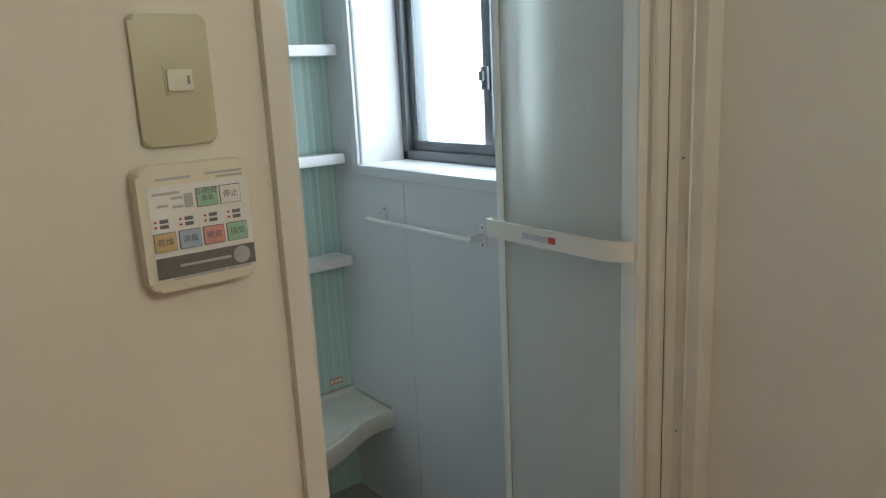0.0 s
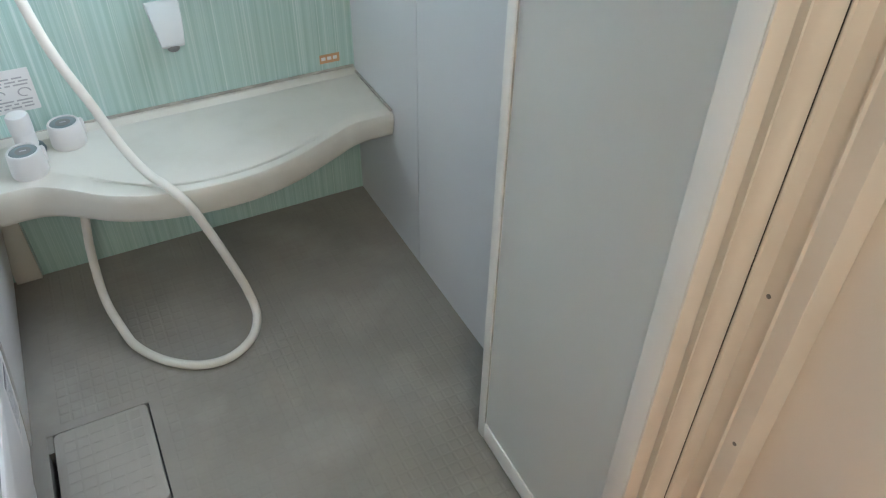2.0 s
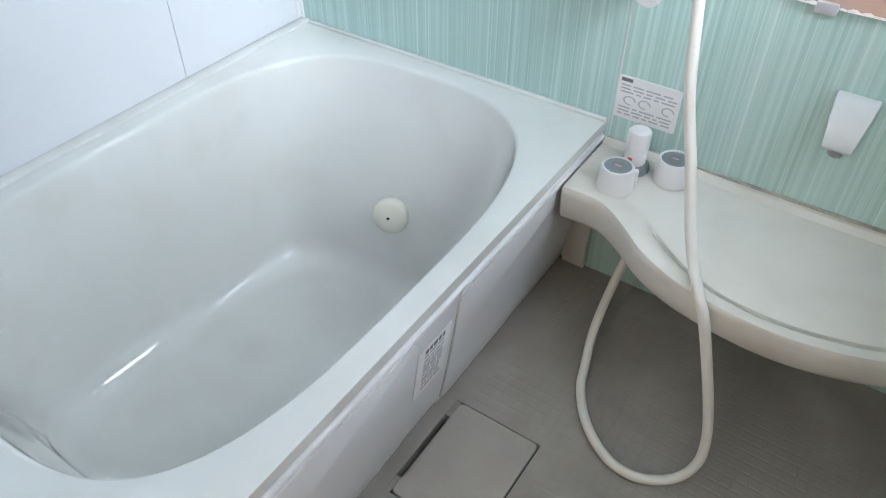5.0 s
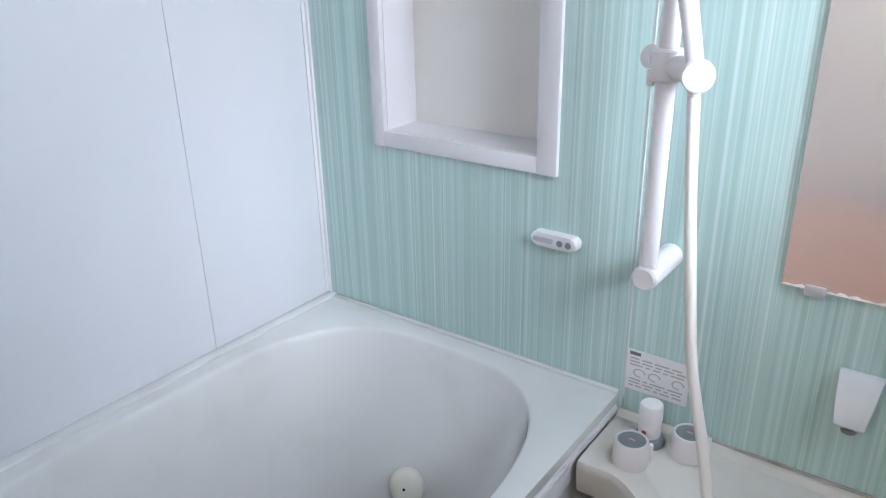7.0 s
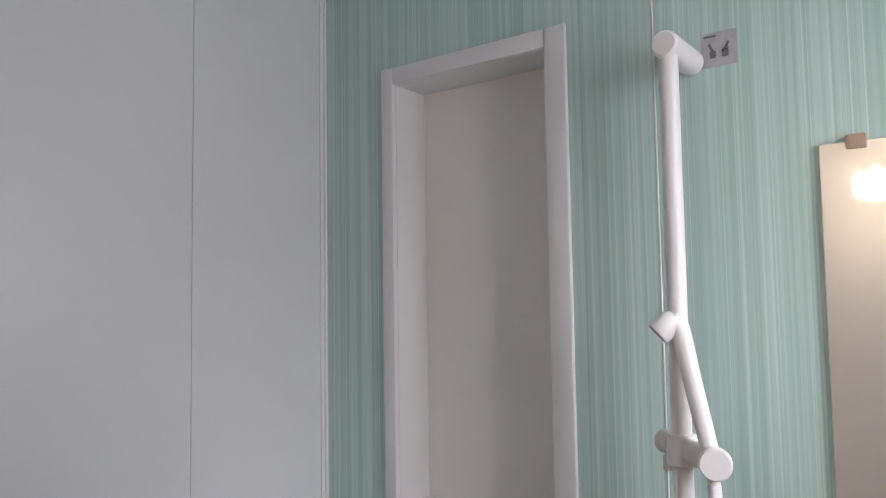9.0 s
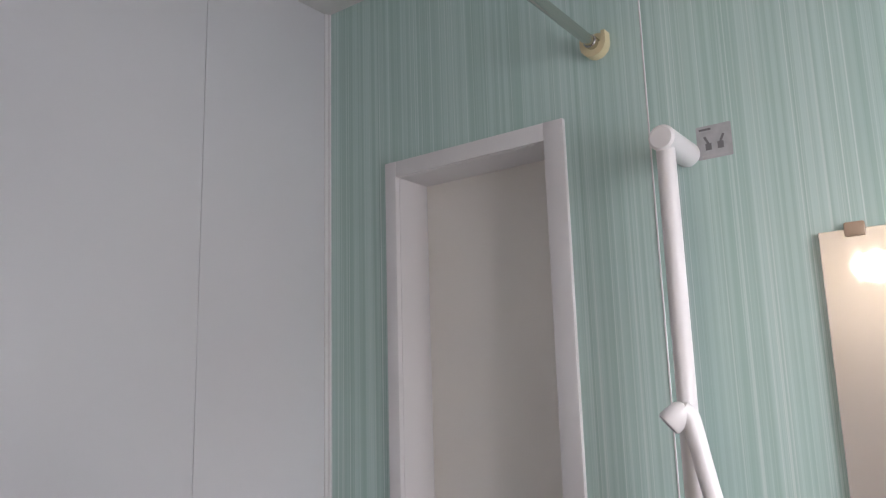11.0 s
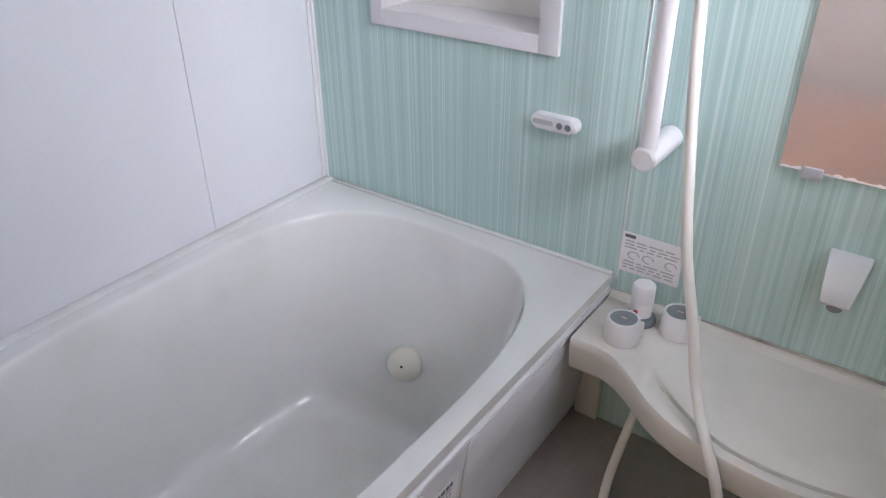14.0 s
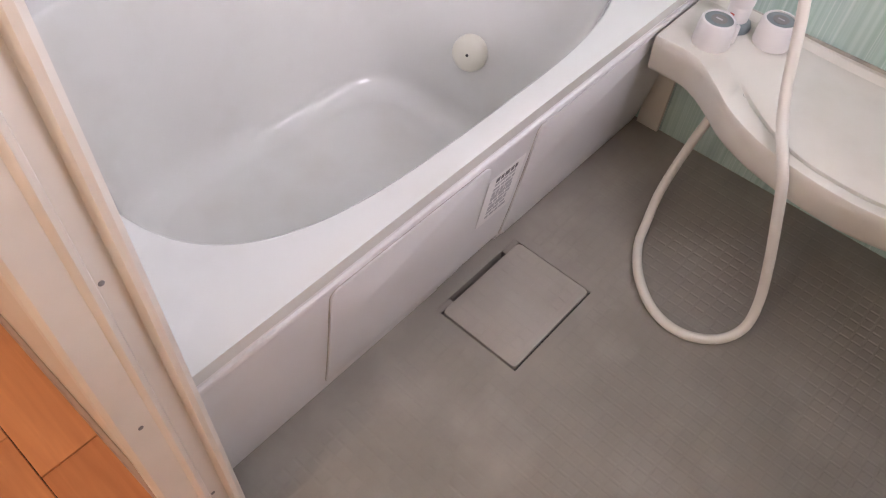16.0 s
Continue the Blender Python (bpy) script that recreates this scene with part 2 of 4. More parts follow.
def along(a, b):
    """The pose of a z axis that runs from a towards b."""
    d = Vector(b) - Vector(a)
    return Matrix.Translation(a) @ d.to_track_quat("Z", "Y").to_matrix().to_4x4()


def rod(a, b, r, bevel=0.002, n=24):
    h = (Vector(b) - Vector(a)).length
    return lathe([(r - bevel, 0), (r, bevel), (r, h - bevel), (r - bevel, h)], along(a, b), n)


def sweep(points, radii, n=16, steps=10):
    """A tube along a smooth curve through the points."""
    pts = [Vector(p) for p in points]
    pts = [2 * pts[0] - pts[1]] + pts + [2 * pts[-1] - pts[-2]]
    path, rad = [], []
    for i in range(1, len(pts) - 2):
        p0, p1, p2, p3 = pts[i - 1 : i + 3]
        for k in range(steps + (i == len(pts) - 3)):
            t = k / steps
            path.append(0.5 * (2 * p1 + (p2 - p0) * t + (2 * p0 - 5 * p1 + 4 * p2 - p3) * t * t + (3 * p1 - p0 - 3 * p2 + p3) * t**3))
            r0, r1 = (radii, radii) if isinstance(radii, float) else (radii[i - 1], radii[i])
            rad.append(r0 + (r1 - r0) * t)
    bm, rings = bmesh.new(), []
    normal = (path[1] - path[0]).orthogonal().normalized()
    for i, p in enumerate(path):
        d = (path[min(i + 1, len(path) - 1)] - path[max(i - 1, 0)]).normalized()
        normal = (normal - d * normal.dot(d)).normalized()
        side = d.cross(normal)
        rings.append([bm.verts.new(p + rad[i] * (normal * math.cos(2 * math.pi * k / n) + side * math.sin(2 * math.pi * k / n))) for k in range(n)])
    for a, b in zip(rings, rings[1:]):
        for k in range(n):
            bm.faces.new((a[k], a[(k + 1) % n], b[(k + 1) % n], b[k]))
    bm.faces.new(rings[0][::-1])
    bm.faces.new(rings[-1])
    return bm


def column(outline, z0, z1):
    """An outline in plan drawn up from z0 to z1."""
    bm = bmesh.new()
    low = [bm.verts.new((x, y, z0)) for x, y in outline]
    high = [bm.verts.new((x, y, z1)) for x, y in outline]
    k = len(outline)
    for i in range(k):
        bm.faces.new((low[i], low[(i + 1) % k], high[(i + 1) % k], high[i]))
    bm.faces.new(low[::-1])
    bm.faces.new(high)
    return bm


def rounded(w, h, r, n=6):
    """The outline of a rectangle with rounded corners, centred."""
    out = []
    for cx, cy, a0 in ((w / 2 - r, h / 2 - r, 0), (-w / 2 + r, h / 2 - r, 90), (-w / 2 + r, -h / 2 + r, 180), (w / 2 - r, -h / 2 + r, 270)):
        for k in range(n + 1):
            a = radians(a0 + 90 * k / n)
            out.append((cx + r * math.cos(a), cy + r * math.sin(a)))
    return out


def plate(w, h, r, t, m, bevel=0.0):
    """A thin rounded plate of thickness t, lying in the local xy plane and rising along z, at the pose m."""
    bm = column(rounded(w, h, r), 0, t)
    if bevel:
        top = [e for e in bm.edges if all(v.co.z > t - 1e-6 for v in e.verts)]
        bmesh.ops.bevel(bm, geom=top, offset=bevel, segments=3, profile=0.5, affect="EDGES")
    return turned(bm, m)


def on_south(x, y, z):
    """A pose on a wall that faces -y: local x along +x, local y up, local z out of the wall."""
    return pose(x, y, z, 90, 0, 0)


W, D, TOP = 1.6, 1.2, 2.22
DOOR_L, HEAD = 0.80, 2.02

# ---------- bathroom shell ----------
floor = thing("floor", "grey moulded bathroom floor with small raised squares", "floor", "structure")
PIT = (0.770, 0.9530, 0.4905, 0.7200)
slab = merge(block(0.70, PIT[0], 0.0, D, -0.1, 0), block(PIT[1], W, 0.0, D, -0.1, 0), block(PIT[0], PIT[1], 0.0, PIT[2], -0.1, 0), block(PIT[0], PIT[1], PIT[3], D, -0.1, 0))
part("pan", slab, FLOOR, floor, smooth=False)
part("pit", block(PIT[0], PIT[1], PIT[2], PIT[3], -0.12, -0.1), DARK, floor, smooth=False)
part("pit_corner", merge(block(PIT[0], 0.7805, PIT[2], PIT[2] + 0.035, -0.1, -0.0015), block(PIT[0], 0.7805, PIT[3] - 0.04, PIT[3], -0.1, -0.0015)), FLOOR, floor, smooth=False)


def floor_pads():
    """Low square pads in a close grid, left out round the drain lid and along the edges."""
    verts, faces = [], []
    step, h = 0.0225, 0.0005
    for i in range(int((W - 0.79) / step)):
        for j in range(int((D - 0.03) / step)):
            x, y = 0.795 + (i + 0.5) * step, 0.018 + (j + 0.5) * step
            if x < PIT[1] + 0.014 and PIT[2] - 0.014 < y < PIT[3] + 0.014 or x > W - 0.02:
                continue
            a, b, k = step * 0.43, step * 0.36, len(verts)
            verts += [(x - a, y - a, 0), (x + a, y - a, 0), (x + a, y + a, 0), (x - a, y + a, 0)]
            verts += [(x - b, y - b, h), (x + b, y - b, h), (x + b, y + b, h), (x - b, y + b, h)]
            faces += [(k + 4, k + 5, k + 6, k + 7)] + [(k + q, k + (q + 1) % 4, k + 4 + (q + 1) % 4, k + 4 + q) for q in range(4)]
    me = bpy.data.meshes.new("pads")
    me.from_pydata(verts, [], faces)
    me.materials.append(FLOOR)
    ob = new("pads", me)
    ob.parent = floor
    return tagged(ob, kind="stuff")


floor_pads()

ceiling = part("ceiling", block(-0.05, W + 0.2, -0.045, D + 0.05, TOP, TOP + 0.05), CEIL_WHITE, None, smooth=False)
tagged(ceiling, "plain white bathroom ceiling panel", "ceiling", kind="structure")

west = thing("wall_west", "white glossy wall panels with a thin joint", "wall", "structure")
part("backing", block(-0.06, -0.012, -0.045, D + 0.12, -0.1, TOP), CAULK_SHADE, west, smooth=False)
part("panel", block(-0.012, 0, -0.01, 0.8426, -0.1, TOP, 0.0012), WALL_WHITE, west, smooth=False)
part("panel", block(-0.012, 0, 0.8436, D, -0.1, TOP, 0.0012), WALL_WHITE, west, smooth=False)
part("corner_trim", column([(0, D - 0.014), (0.003, D - 0.014), (0.004, D - 0.006), (0.009, D - 0.004), (0.010, D), (0, D)], 0.39, TOP), PLASTIC, west)

NI = (0.191, 0.643, 0.808, 1.787)
north = thing("wall_north", "pale aqua green wall panels with fine vertical stripes", "wall", "structure")
JOINT = 0.808
for n_, (x0, x1, z0, z1) in enumerate(((-0.01, NI[0] + 0.012, -0.1, TOP), (NI[1] - 0.012, JOINT - 0.001, -0.1, TOP), (NI[0] + 0.012, NI[1] - 0.012, -0.1, NI[2] + 0.012), (NI[0] + 0.012, NI[1] - 0.012, NI[3] - 0.012, TOP), (JOINT + 0.001, W + 0.01, -0.1, TOP))):
    part("panel", block(x0, x1, D, D + 0.015, z0, z1), GREEN, north, smooth=False)
part("joint_strip", block(JOINT - 0.0016, JOINT + 0.0016, D - 0.0015, D + 0.014, 0.38, TOP, 0.001), PLASTIC, north)
part("backing", block(-0.06, W + 0.06, D + 0.13, D + 0.16, -0.1, TOP), SEAL, north, smooth=False)

WY0, WY1, WZ0, WZ1, WX = 0.335, 1.060, 1.071, 1.88, 1.765
east = thing("wall_east", "white wall panels with a joint beside the window", "wall", "structure")
for y0, y1, z0, z1 in ((0.0, 0.8529, -0.1, WZ0), (0.8551, D, -0.1, WZ0), (0.0, WY0, WZ0, TOP), (WY1, D, WZ0, TOP), (WY0, WY1, WZ1, TOP)):
    part("panel", block(W, W + 0.012, y0, y1, z0, z1), WALL_WHITE, east, smooth=False)
for y0, y1, z0, z1 in ((0.03, D + 0.16, -0.1, WZ0 - 0.012), (0.03, WY0 - 0.012, WZ0 - 0.012, TOP), (WY1 + 0.012, D + 0.16, WZ0 - 0.012, TOP), (WY0 - 0.012, WY1 + 0.012, WZ1 + 0.012, TOP)):
    part("backing", block(W + 0.012, WX + 0.09, y0, y1, z0, z1), SEAL, east, smooth=False)

window_1 = thing("window_1", "sliding window with dark grey aluminium sashes and frosted glass", "window", "structure")
T = 0.010
lining = merge(block(W + 0.002, WX, WY0 - T, WY0, WZ0 - T, WZ1 + T), block(W + 0.002, WX, WY1, WY1 + T, WZ0 - T, WZ1 + T), block(W + 0.002, WX, WY0, WY1, WZ0 - T, WZ0), block(W + 0.002, WX, WY0, WY1, WZ1, WZ1 + T))
part("window_sill", lining, PLASTIC, window_1, "white window reveal", smooth=False)
B = 0.028
for y0, y1, z0, z1 in ((WY0 - B, WY1 + B, WZ0 - B, WZ0), (WY0 - B, WY1 + B, WZ1, WZ1 + B), (WY0 - B, WY0, WZ0, WZ1), (WY1, WY1 + B, WZ0, WZ1)):
    part("window_trim", block(W - 0.009, W + 0.006, y0, y1, z0, z1, 0.002), WALL_WHITE, window_1)
FR = 0.026
for y0, y1, z0, z1 in ((WY0, WY1, WZ0, WZ0 + FR), (WY0, WY1, WZ1 - FR, WZ1), (WY0, WY0 + FR, WZ0, WZ1), (WY1 - FR, WY1, WZ0, WZ1)):
    part("window_frame", block(WX - 0.012, WX + 0.07, y0, y1, z0, z1, 0.002), SASH, window_1)
MID = (WY0 + WY1) / 2
for y0, y1, x in ((MID - 0.016, WY1 - FR + 0.004, WX + 0.006), (WY0 + FR - 0.004, MID + 0.016, WX + 0.036)):
    sash = new("sash")
    sash.parent = window_1
    S = 0.032
    for a, b, c, d in ((y0, y1, WZ0 + FR - 0.006, WZ0 + FR + 0.028), (y0, y1, WZ1 - FR - 0.03, WZ1 - FR + 0.006), (y0, y0 + S, WZ0 + FR + 0.028, WZ1 - FR - 0.03), (y1 - S, y1, WZ0 + FR + 0.028, WZ1 - FR - 0.03)):
        part("stile", block(x, x + 0.024, a, b, c, d, 0.0015), SASH, sash)
    pane = part("pane", block(x + 0.010, x + 0.014, y0 + S - 0.004, y1 - S + 0.004, WZ0 + FR + 0.024, WZ1 - FR - 0.026), PANE, sash, smooth=False)
    pane.visible_shadow = False
part("latch", merge(block(WX - 0.006, WX + 0.006, MID - 0.012, MID + 0.012, 1.266, 1.326, 0.004), block(WX - 0.016, WX - 0.006, MID - 0.006, MID + 0.010, 1.290, 1.315, 0.003)), SASH, window_1)

# ---------- wall between bathroom and changing room, with the door frame ----------
south = thing("wall_south", "beige papered wall beside the bathroom door", "wall", "structure")
part("panel", block(0, DOOR_L - 0.001, -0.010, 0, -0.1, TOP), WALL_WHITE, south, smooth=False)
part("papered_face", block(-0.75, DOOR_L, -0.046, -0.012, -0.1, 2.4), PAPER, south, smooth=False)
part("lintel", block(DOOR_L, 1.9, -0.046, -0.001, HEAD, 2.4), PAPER, south, smooth=False)

door_frame = thing("trim", "cream aluminium door frame with ribs and small screws", "door frame", "structure")
PROFILE = [(0.797, -0.058), (0.820, -0.058), (0.826, -0.053), (0.828, -0.022), (0.831, -0.020), (0.834, -0.016), (0.833, -0.011), (0.827, -0.009), (0.827, 0.010), (0.832, 0.012), (0.839, 0.014), (0.841, 0.020), (0.838, 0.026), (0.797, 0.026)]
part("jamb", column(PROFILE, 0.0, HEAD), CREAM, door_frame)
RIGHT = [(1.6295, -0.046), (1.590, -0.046), (1.587, -0.045), (1.586, -0.042), (1.586, -0.0225), (1.5825, -0.0205), (1.5825, -0.0185), (1.586, -0.0165), (1.586, 0.003), (1.560, 0.003), (1.558, 0.005), (1.558, 0.030), (1.6295, 0.030)]
part("jamb", column(RIGHT, 0.0, HEAD), CREAM, door_frame)
part("seal_gap", block(1.5552, 1.558, 0.0065, 0.012, 0.03, HEAD), DARK, door_frame, smooth=False)
part("header", block(0.83, 1.585, -0.055, 0.024, HEAD - 0.05, HEAD - 0.001, 0.003), CREAM, door_frame)
part("threshold", merge(block(0.83, 1.585, -0.056, 0.026, 0.0, 0.016, 0.003), block(0.83, 1.557, -0.012, 0.004, 0.016, 0.024, 0.003)), CREAM, door_frame)
for sx, x in ((1, 0.8274), (-1, 1.586)):
    for y, z in ((-0.005, 0.635), (-0.005, 1.15), (-0.036, 0.42), (-0.005, 0.18)):
        part("screw", lathe([(0.0028, 0), (0.0028, 0.0008), (0.0012, 0.0016)], along((x, y, z), (x + sx, y, z)), 12), SEAL, door_frame)

# ---------- folding door, folded open against the window wall ----------
door_1 = thing("door_1", "white bifold bathroom door with frosted panels, folded open", "door", "structure")


def folding_leaf(a, b, thick):
    """One leaf in plan from a to b: two stiles, two rails and a frosted sheet, with its face on the left of a to b."""
    leaf = new("leaf")
    leaf.parent = door_1
    a, b = Vector((*a, 0)), Vector((*b, 0))
    d = (b - a).normalized()
    m = Matrix.Translation(a) @ Matrix(((d.x, -d.y, 0, 0), (d.y, d.x, 0, 0), (0, 0, 1, 0), (0, 0, 0, 1)))
    w, z0, z1 = (b - a).length, 0.035, HEAD - 0.06
    part("stile", turned(block(0, 0.032, -thick / 2, thick / 2, z0, z1, 0.003), m), DOOR_WHITE, leaf)
    part("end_cap", turned(block(-0.003, 0.0005, -thick / 2 + 0.0005, thick / 2 - 0.0005, z0, z1, 0.001), m), CREAM, leaf)
    part("stile", turned(block(w - 0.020, w, -thick / 2, thick / 2, z0, z1, 0.003), m), DOOR_WHITE, leaf)
    part("rail", turned(block(0.032, w - 0.020, -thick / 2 + 0.001, thick / 2 - 0.001, z0, z0 + 0.045, 0.003), m), DOOR_WHITE, leaf)
    part("rail", turned(block(0.032, w - 0.020, -thick / 2 + 0.001, thick / 2 - 0.001, z1 - 0.04, z1, 0.003), m), DOOR_WHITE, leaf)
    part("sheet", turned(block(0.030, w - 0.018, thick / 2 - 0.007, thick / 2 - 0.004, z0 + 0.043, z1 - 0.038), m), FROST, leaf, "frosted acrylic sheet", smooth=False)
    part("gasket", turned(block(w - 0.0214, w - 0.020, thick / 2 - 0.0042, thick / 2 - 0.0022, z0 + 0.045, z1 - 0.04), m), CAULK_SHADE, leaf, smooth=False)
    return m, w


LEAF, LEAF_W = folding_leaf((1.481, 0.004), (1.487, 0.354), 0.025)
folding_leaf((1.524, 0.054), (1.524, 0.352), 0.020)
POST = [(1.4945, 0.050), (1.4945, 0.040), (1.512, 0.038), (1.516, 0.020), (1.518, 0.011), (1.521, 0.011), (1.523, 0.014), (1.526, 0.008), (1.532, 0.004), (1.540, 0.0025), (1.550, 0.003), (1.555, 0.006), (1.555, 0.050)]
part("pivot_stile", column(POST, 0.035, HEAD - 0.06), CREAM, door_1)
# the pull bar across the front leaf bends back to the leaf at both ends
bar = new("pull_handle")
bar.parent = door_1
PZ = 1.003
outline = [(0.004, 0.0125), (0.005, 0.019), (0.020, 0.034), (0.036, 0.042), (0.052, 0.045), (LEAF_W - 0.012, 0.041), (LEAF_W + 0.006, 0.037), (LEAF_W + 0.008, 0.020), (LEAF_W + 0.002, 0.020), (LEAF_W - 0.002, 0.033), (0.054, 0.038), (0.040, 0.035), (0.012, 0.020), (0.011, 0.0125)]
part("pull_bar", turned(column(outline, PZ - 0.0175, PZ + 0.0175), LEAF), CREAM, bar, "cream plastic pull bar")
part("sticker", turned(block(0.178, 0.243, 0.0428, 0.0442, PZ - 0.006, PZ + 0.006), LEAF), FAINT, bar, smooth=False)
part("sticker", turned(block(0.156, 0.174, 0.0428, 0.0446, PZ - 0.006, PZ + 0.006), LEAF), RED, bar, "red sticker", smooth=False)

# ---------- bathtub ----------
tub = thing("bathtub", "white acrylic bathtub with rounded basin and flat rim", "bathtub")
RIM = 0.390


def tub_shell():
    n = 144
    rows = [(0.390, 0.056, 0.760, 0.106, 1.150), (0.3875, 0.061, 0.7555, 0.111, 1.145), (0.382, 0.0645, 0.7525, 0.1145, 1.1415), (0.372, 0.0670, 0.7500, 0.1170, 1.1380), (0.355, 0.0705, 0.7458, 0.1212, 1.1290), (0.33, 0.0757, 0.7393, 0.1280, 1.1160), (0.24, 0.094, 0.716, 0.150, 1.078), (0.10, 0.108, 0.690, 0.190, 1.018), (0.0, 0.119, 0.674, 0.212, 0.984)]
    for a in (4, 12, 20, 28, 36, 44, 52, 60, 68, 76, 83, 88):
        g, z = 0.065 * (1 - math.cos(radians(a))), -0.025 - 0.065 * math.sin(radians(a))
        rows.append((z, 0.123 + g, 0.670 - g, 0.216 + g, 0.978 - g))
    rows += [(-0.0895, 0.27, 0.53, 0.37, 0.82), (-0.090, 0.36, 0.44, 0.52, 0.68)]

    def spot(k, x0, x1, y0, y1, z):
        a = 2 * math.pi * k / n
        c, s = math.cos(a), math.sin(a)
        e = 2 / ((3.1 if s > 0 else 3.6) + 2.2 * min(max((RIM - z) / 0.46, 0), 1))
        px, py = math.copysign(abs(c) ** e, c), math.copysign(abs(s) ** e, s)
        # towards the bottom the wall side runs slightly inwards to the far end
        deep = min(max((RIM - z) / 0.40, 0), 1) ** 1.5
        taper = deep * (0.08 * (y1 - y0) / 2 * math.tanh(1.6 * py) / 1.6 - 0.016) * max(0.0, 0.5 - 0.5 * px)
        return ((x0 + x1) / 2 + (x1 - x0) / 2 * px + taper, (y0 + y1) / 2 + (y1 - y0) / 2 * py, z)

    bm = bmesh.new()
    rings = [[bm.verts.new(spot(k, *r[1:], r[0])) for k in range(n)] for r in rows]
    first = [v.co.copy() for v in rings[0]]
    c = Vector((0.407, 0.628, RIM))
    outer, corners = [], [(0.800, D - 0.001), (0.001, D - 0.001), (0.001, 0.001), (0.800, 0.001)]
    for v in first:
        d = v - c
        sx = ((0.800 if d.x > 0 else 0.001) - c.x) / d.x if abs(d.x) > 1e-6 else 1e9
        sy = ((D - 0.001 if d.y > 0 else 0.001) - c.y) / d.y if abs(d.y) > 1e-6 else 1e9
        outer.append(c + d * min(sx, sy))
    for x, y in corners:
        k = min(range(n), key=lambda i: (outer[i].x - x) ** 2 + (outer[i].y - y) ** 2)
        outer[k] = Vector((x, y, RIM))
    out = [bm.verts.new(v) for v in outer]
    drop = [bm.verts.new((v.x, v.y, RIM - 0.022)) for v in outer]
    for a, b in zip([drop, out] + rings, [out] + rings):
        for k in range(n):
            bm.faces.new((a[k], a[(k + 1) % n], b[(k + 1) % n], b[k]))
    bm.faces.new(rings[-1])
    edge = [e_ for e_ in bm.edges if all(abs(v.co.x - 0.8) < 1e-5 and abs(v.co.z - RIM) < 1e-5 for v in e_.verts)]
    bmesh.ops.bevel(bm, geom=edge, offset=0.008, segments=3, profile=0.5, affect="EDGES")
    return bm


part("basin", tub_shell(), ACRYLIC, tub)
part("wall_upstand", merge(block(0.001, 0.030, 0.002, D - 0.002, RIM - 0.002, RIM + 0.006, 0.003), block(0.030, 0.80, D - 0.014, D - 0.001, RIM - 0.002, RIM + 0.006, 0.003)), ACRYLIC, tub)
LEAN = 0.052


def apron_x(z):
    return 0.741 + LEAN * (z / 0.36) ** 0.8 if z > 0 else 0.741


def apron_sheet(y0, y1, z0, z1, lift, rows=10, depth=0.03):
    """A sheet that follows the leaning side of the tub, lifted off it by a few millimetres."""
    bm, grid = bmesh.new(), []
    for i in range(rows + 1):
        z = z0 + (z1 - z0) * i / rows
        x = apron_x(z) + lift
        grid.append([bm.verts.new((x, y0, z)), bm.verts.new((x, y1, z)), bm.verts.new((x - depth, y1, z)), bm.verts.new((x - depth, y0, z))])
    for a, b in zip(grid, grid[1:]):
        for k in range(4):
            bm.faces.new((a[k], a[(k + 1) % 4], b[(k + 1) % 4], b[k]))
    bm.faces.new(grid[0][::-1])
    bm.faces.new(grid[-1])
    return bm


apron = part("apron", apron_sheet(0.002, D - 0.002, 0.022, 0.356, 0.0), APRON, tub, "white side panel of the tub")
part("kickboard", apron_sheet(0.002, PIT[2] + 0.03, 0.0, 0.022, 0.0, 2), APRON, apron)
part("kickboard", apron_sheet(PIT[3] - 0.03, D - 0.002, 0.0, 0.022, 0.0, 2), APRON, apron)
part("rim_lip", merge(block(0.770, 0.797, 0.002, D - 0.002, 0.356, 0.371, 0.003), block(0.770, 0.802, 0.002, D - 0.002, 0.346, 0.357, 0.004)), APRON, tub)


def apron_panel(y0, y1, z0, z1, r, lift=0.0045):
    """A raised panel with rounded upper corners, bent to the lean of the side."""
    bm = column([(x + (y0 + y1) / 2, y + (z0 + z1) / 2) for x, y in rounded(y1 - y0, z1 - z0, r)], 0, lift)
    top = [e_ for e_ in bm.edges if all(v.co.z > lift - 1e-5 for v in e_.verts)]
    bmesh.ops.bevel(bm, geom=top, offset=lift / 3, segments=2, profile=0.5, affect="EDGES")
    bmesh.ops.bisect_plane(bm, geom=bm.verts[:] + bm.edges[:] + bm.faces[:], plane_co=(0, 0.2, 0), plane_no=(0, 1, 0))
    bmesh.ops.bisect_plane(bm, geom=bm.verts[:] + bm.edges[:] + bm.faces[:], plane_co=(0, 0.1, 0), plane_no=(0, 1, 0))
    for v in bm.verts:
        v.co = (apron_x(v.co.y) + v.co.z - 0.0005, v.co.x, v.co.y)
    return bm


# slightly larger, darker plates under the panels paint in the shadow of their seams
part("panel_seam_shade", apron_panel(0.2418, 0.5742, 0.0285, 0.3270, 0.019, 0.0016), CAULK_SHADE, apron)
part("panel_seam_shade", apron_panel(0.6908, 1.1812, 0.0105, 0.3310, 0.019, 0.0016), CAULK_SHADE, apron)
part("panel", apron_panel(0.243, 0.573, 0.03, 0.326, 0.018), APRON, apron)
part("panel", apron_panel(0.692, 1.180, 0.012, 0.330, 0.018), APRON, apron)
part("end_filler", block(0.752, 0.806, D - 0.012, D - 0.0005, 0.0, 0.29, 0.002), COUNTER, tub)

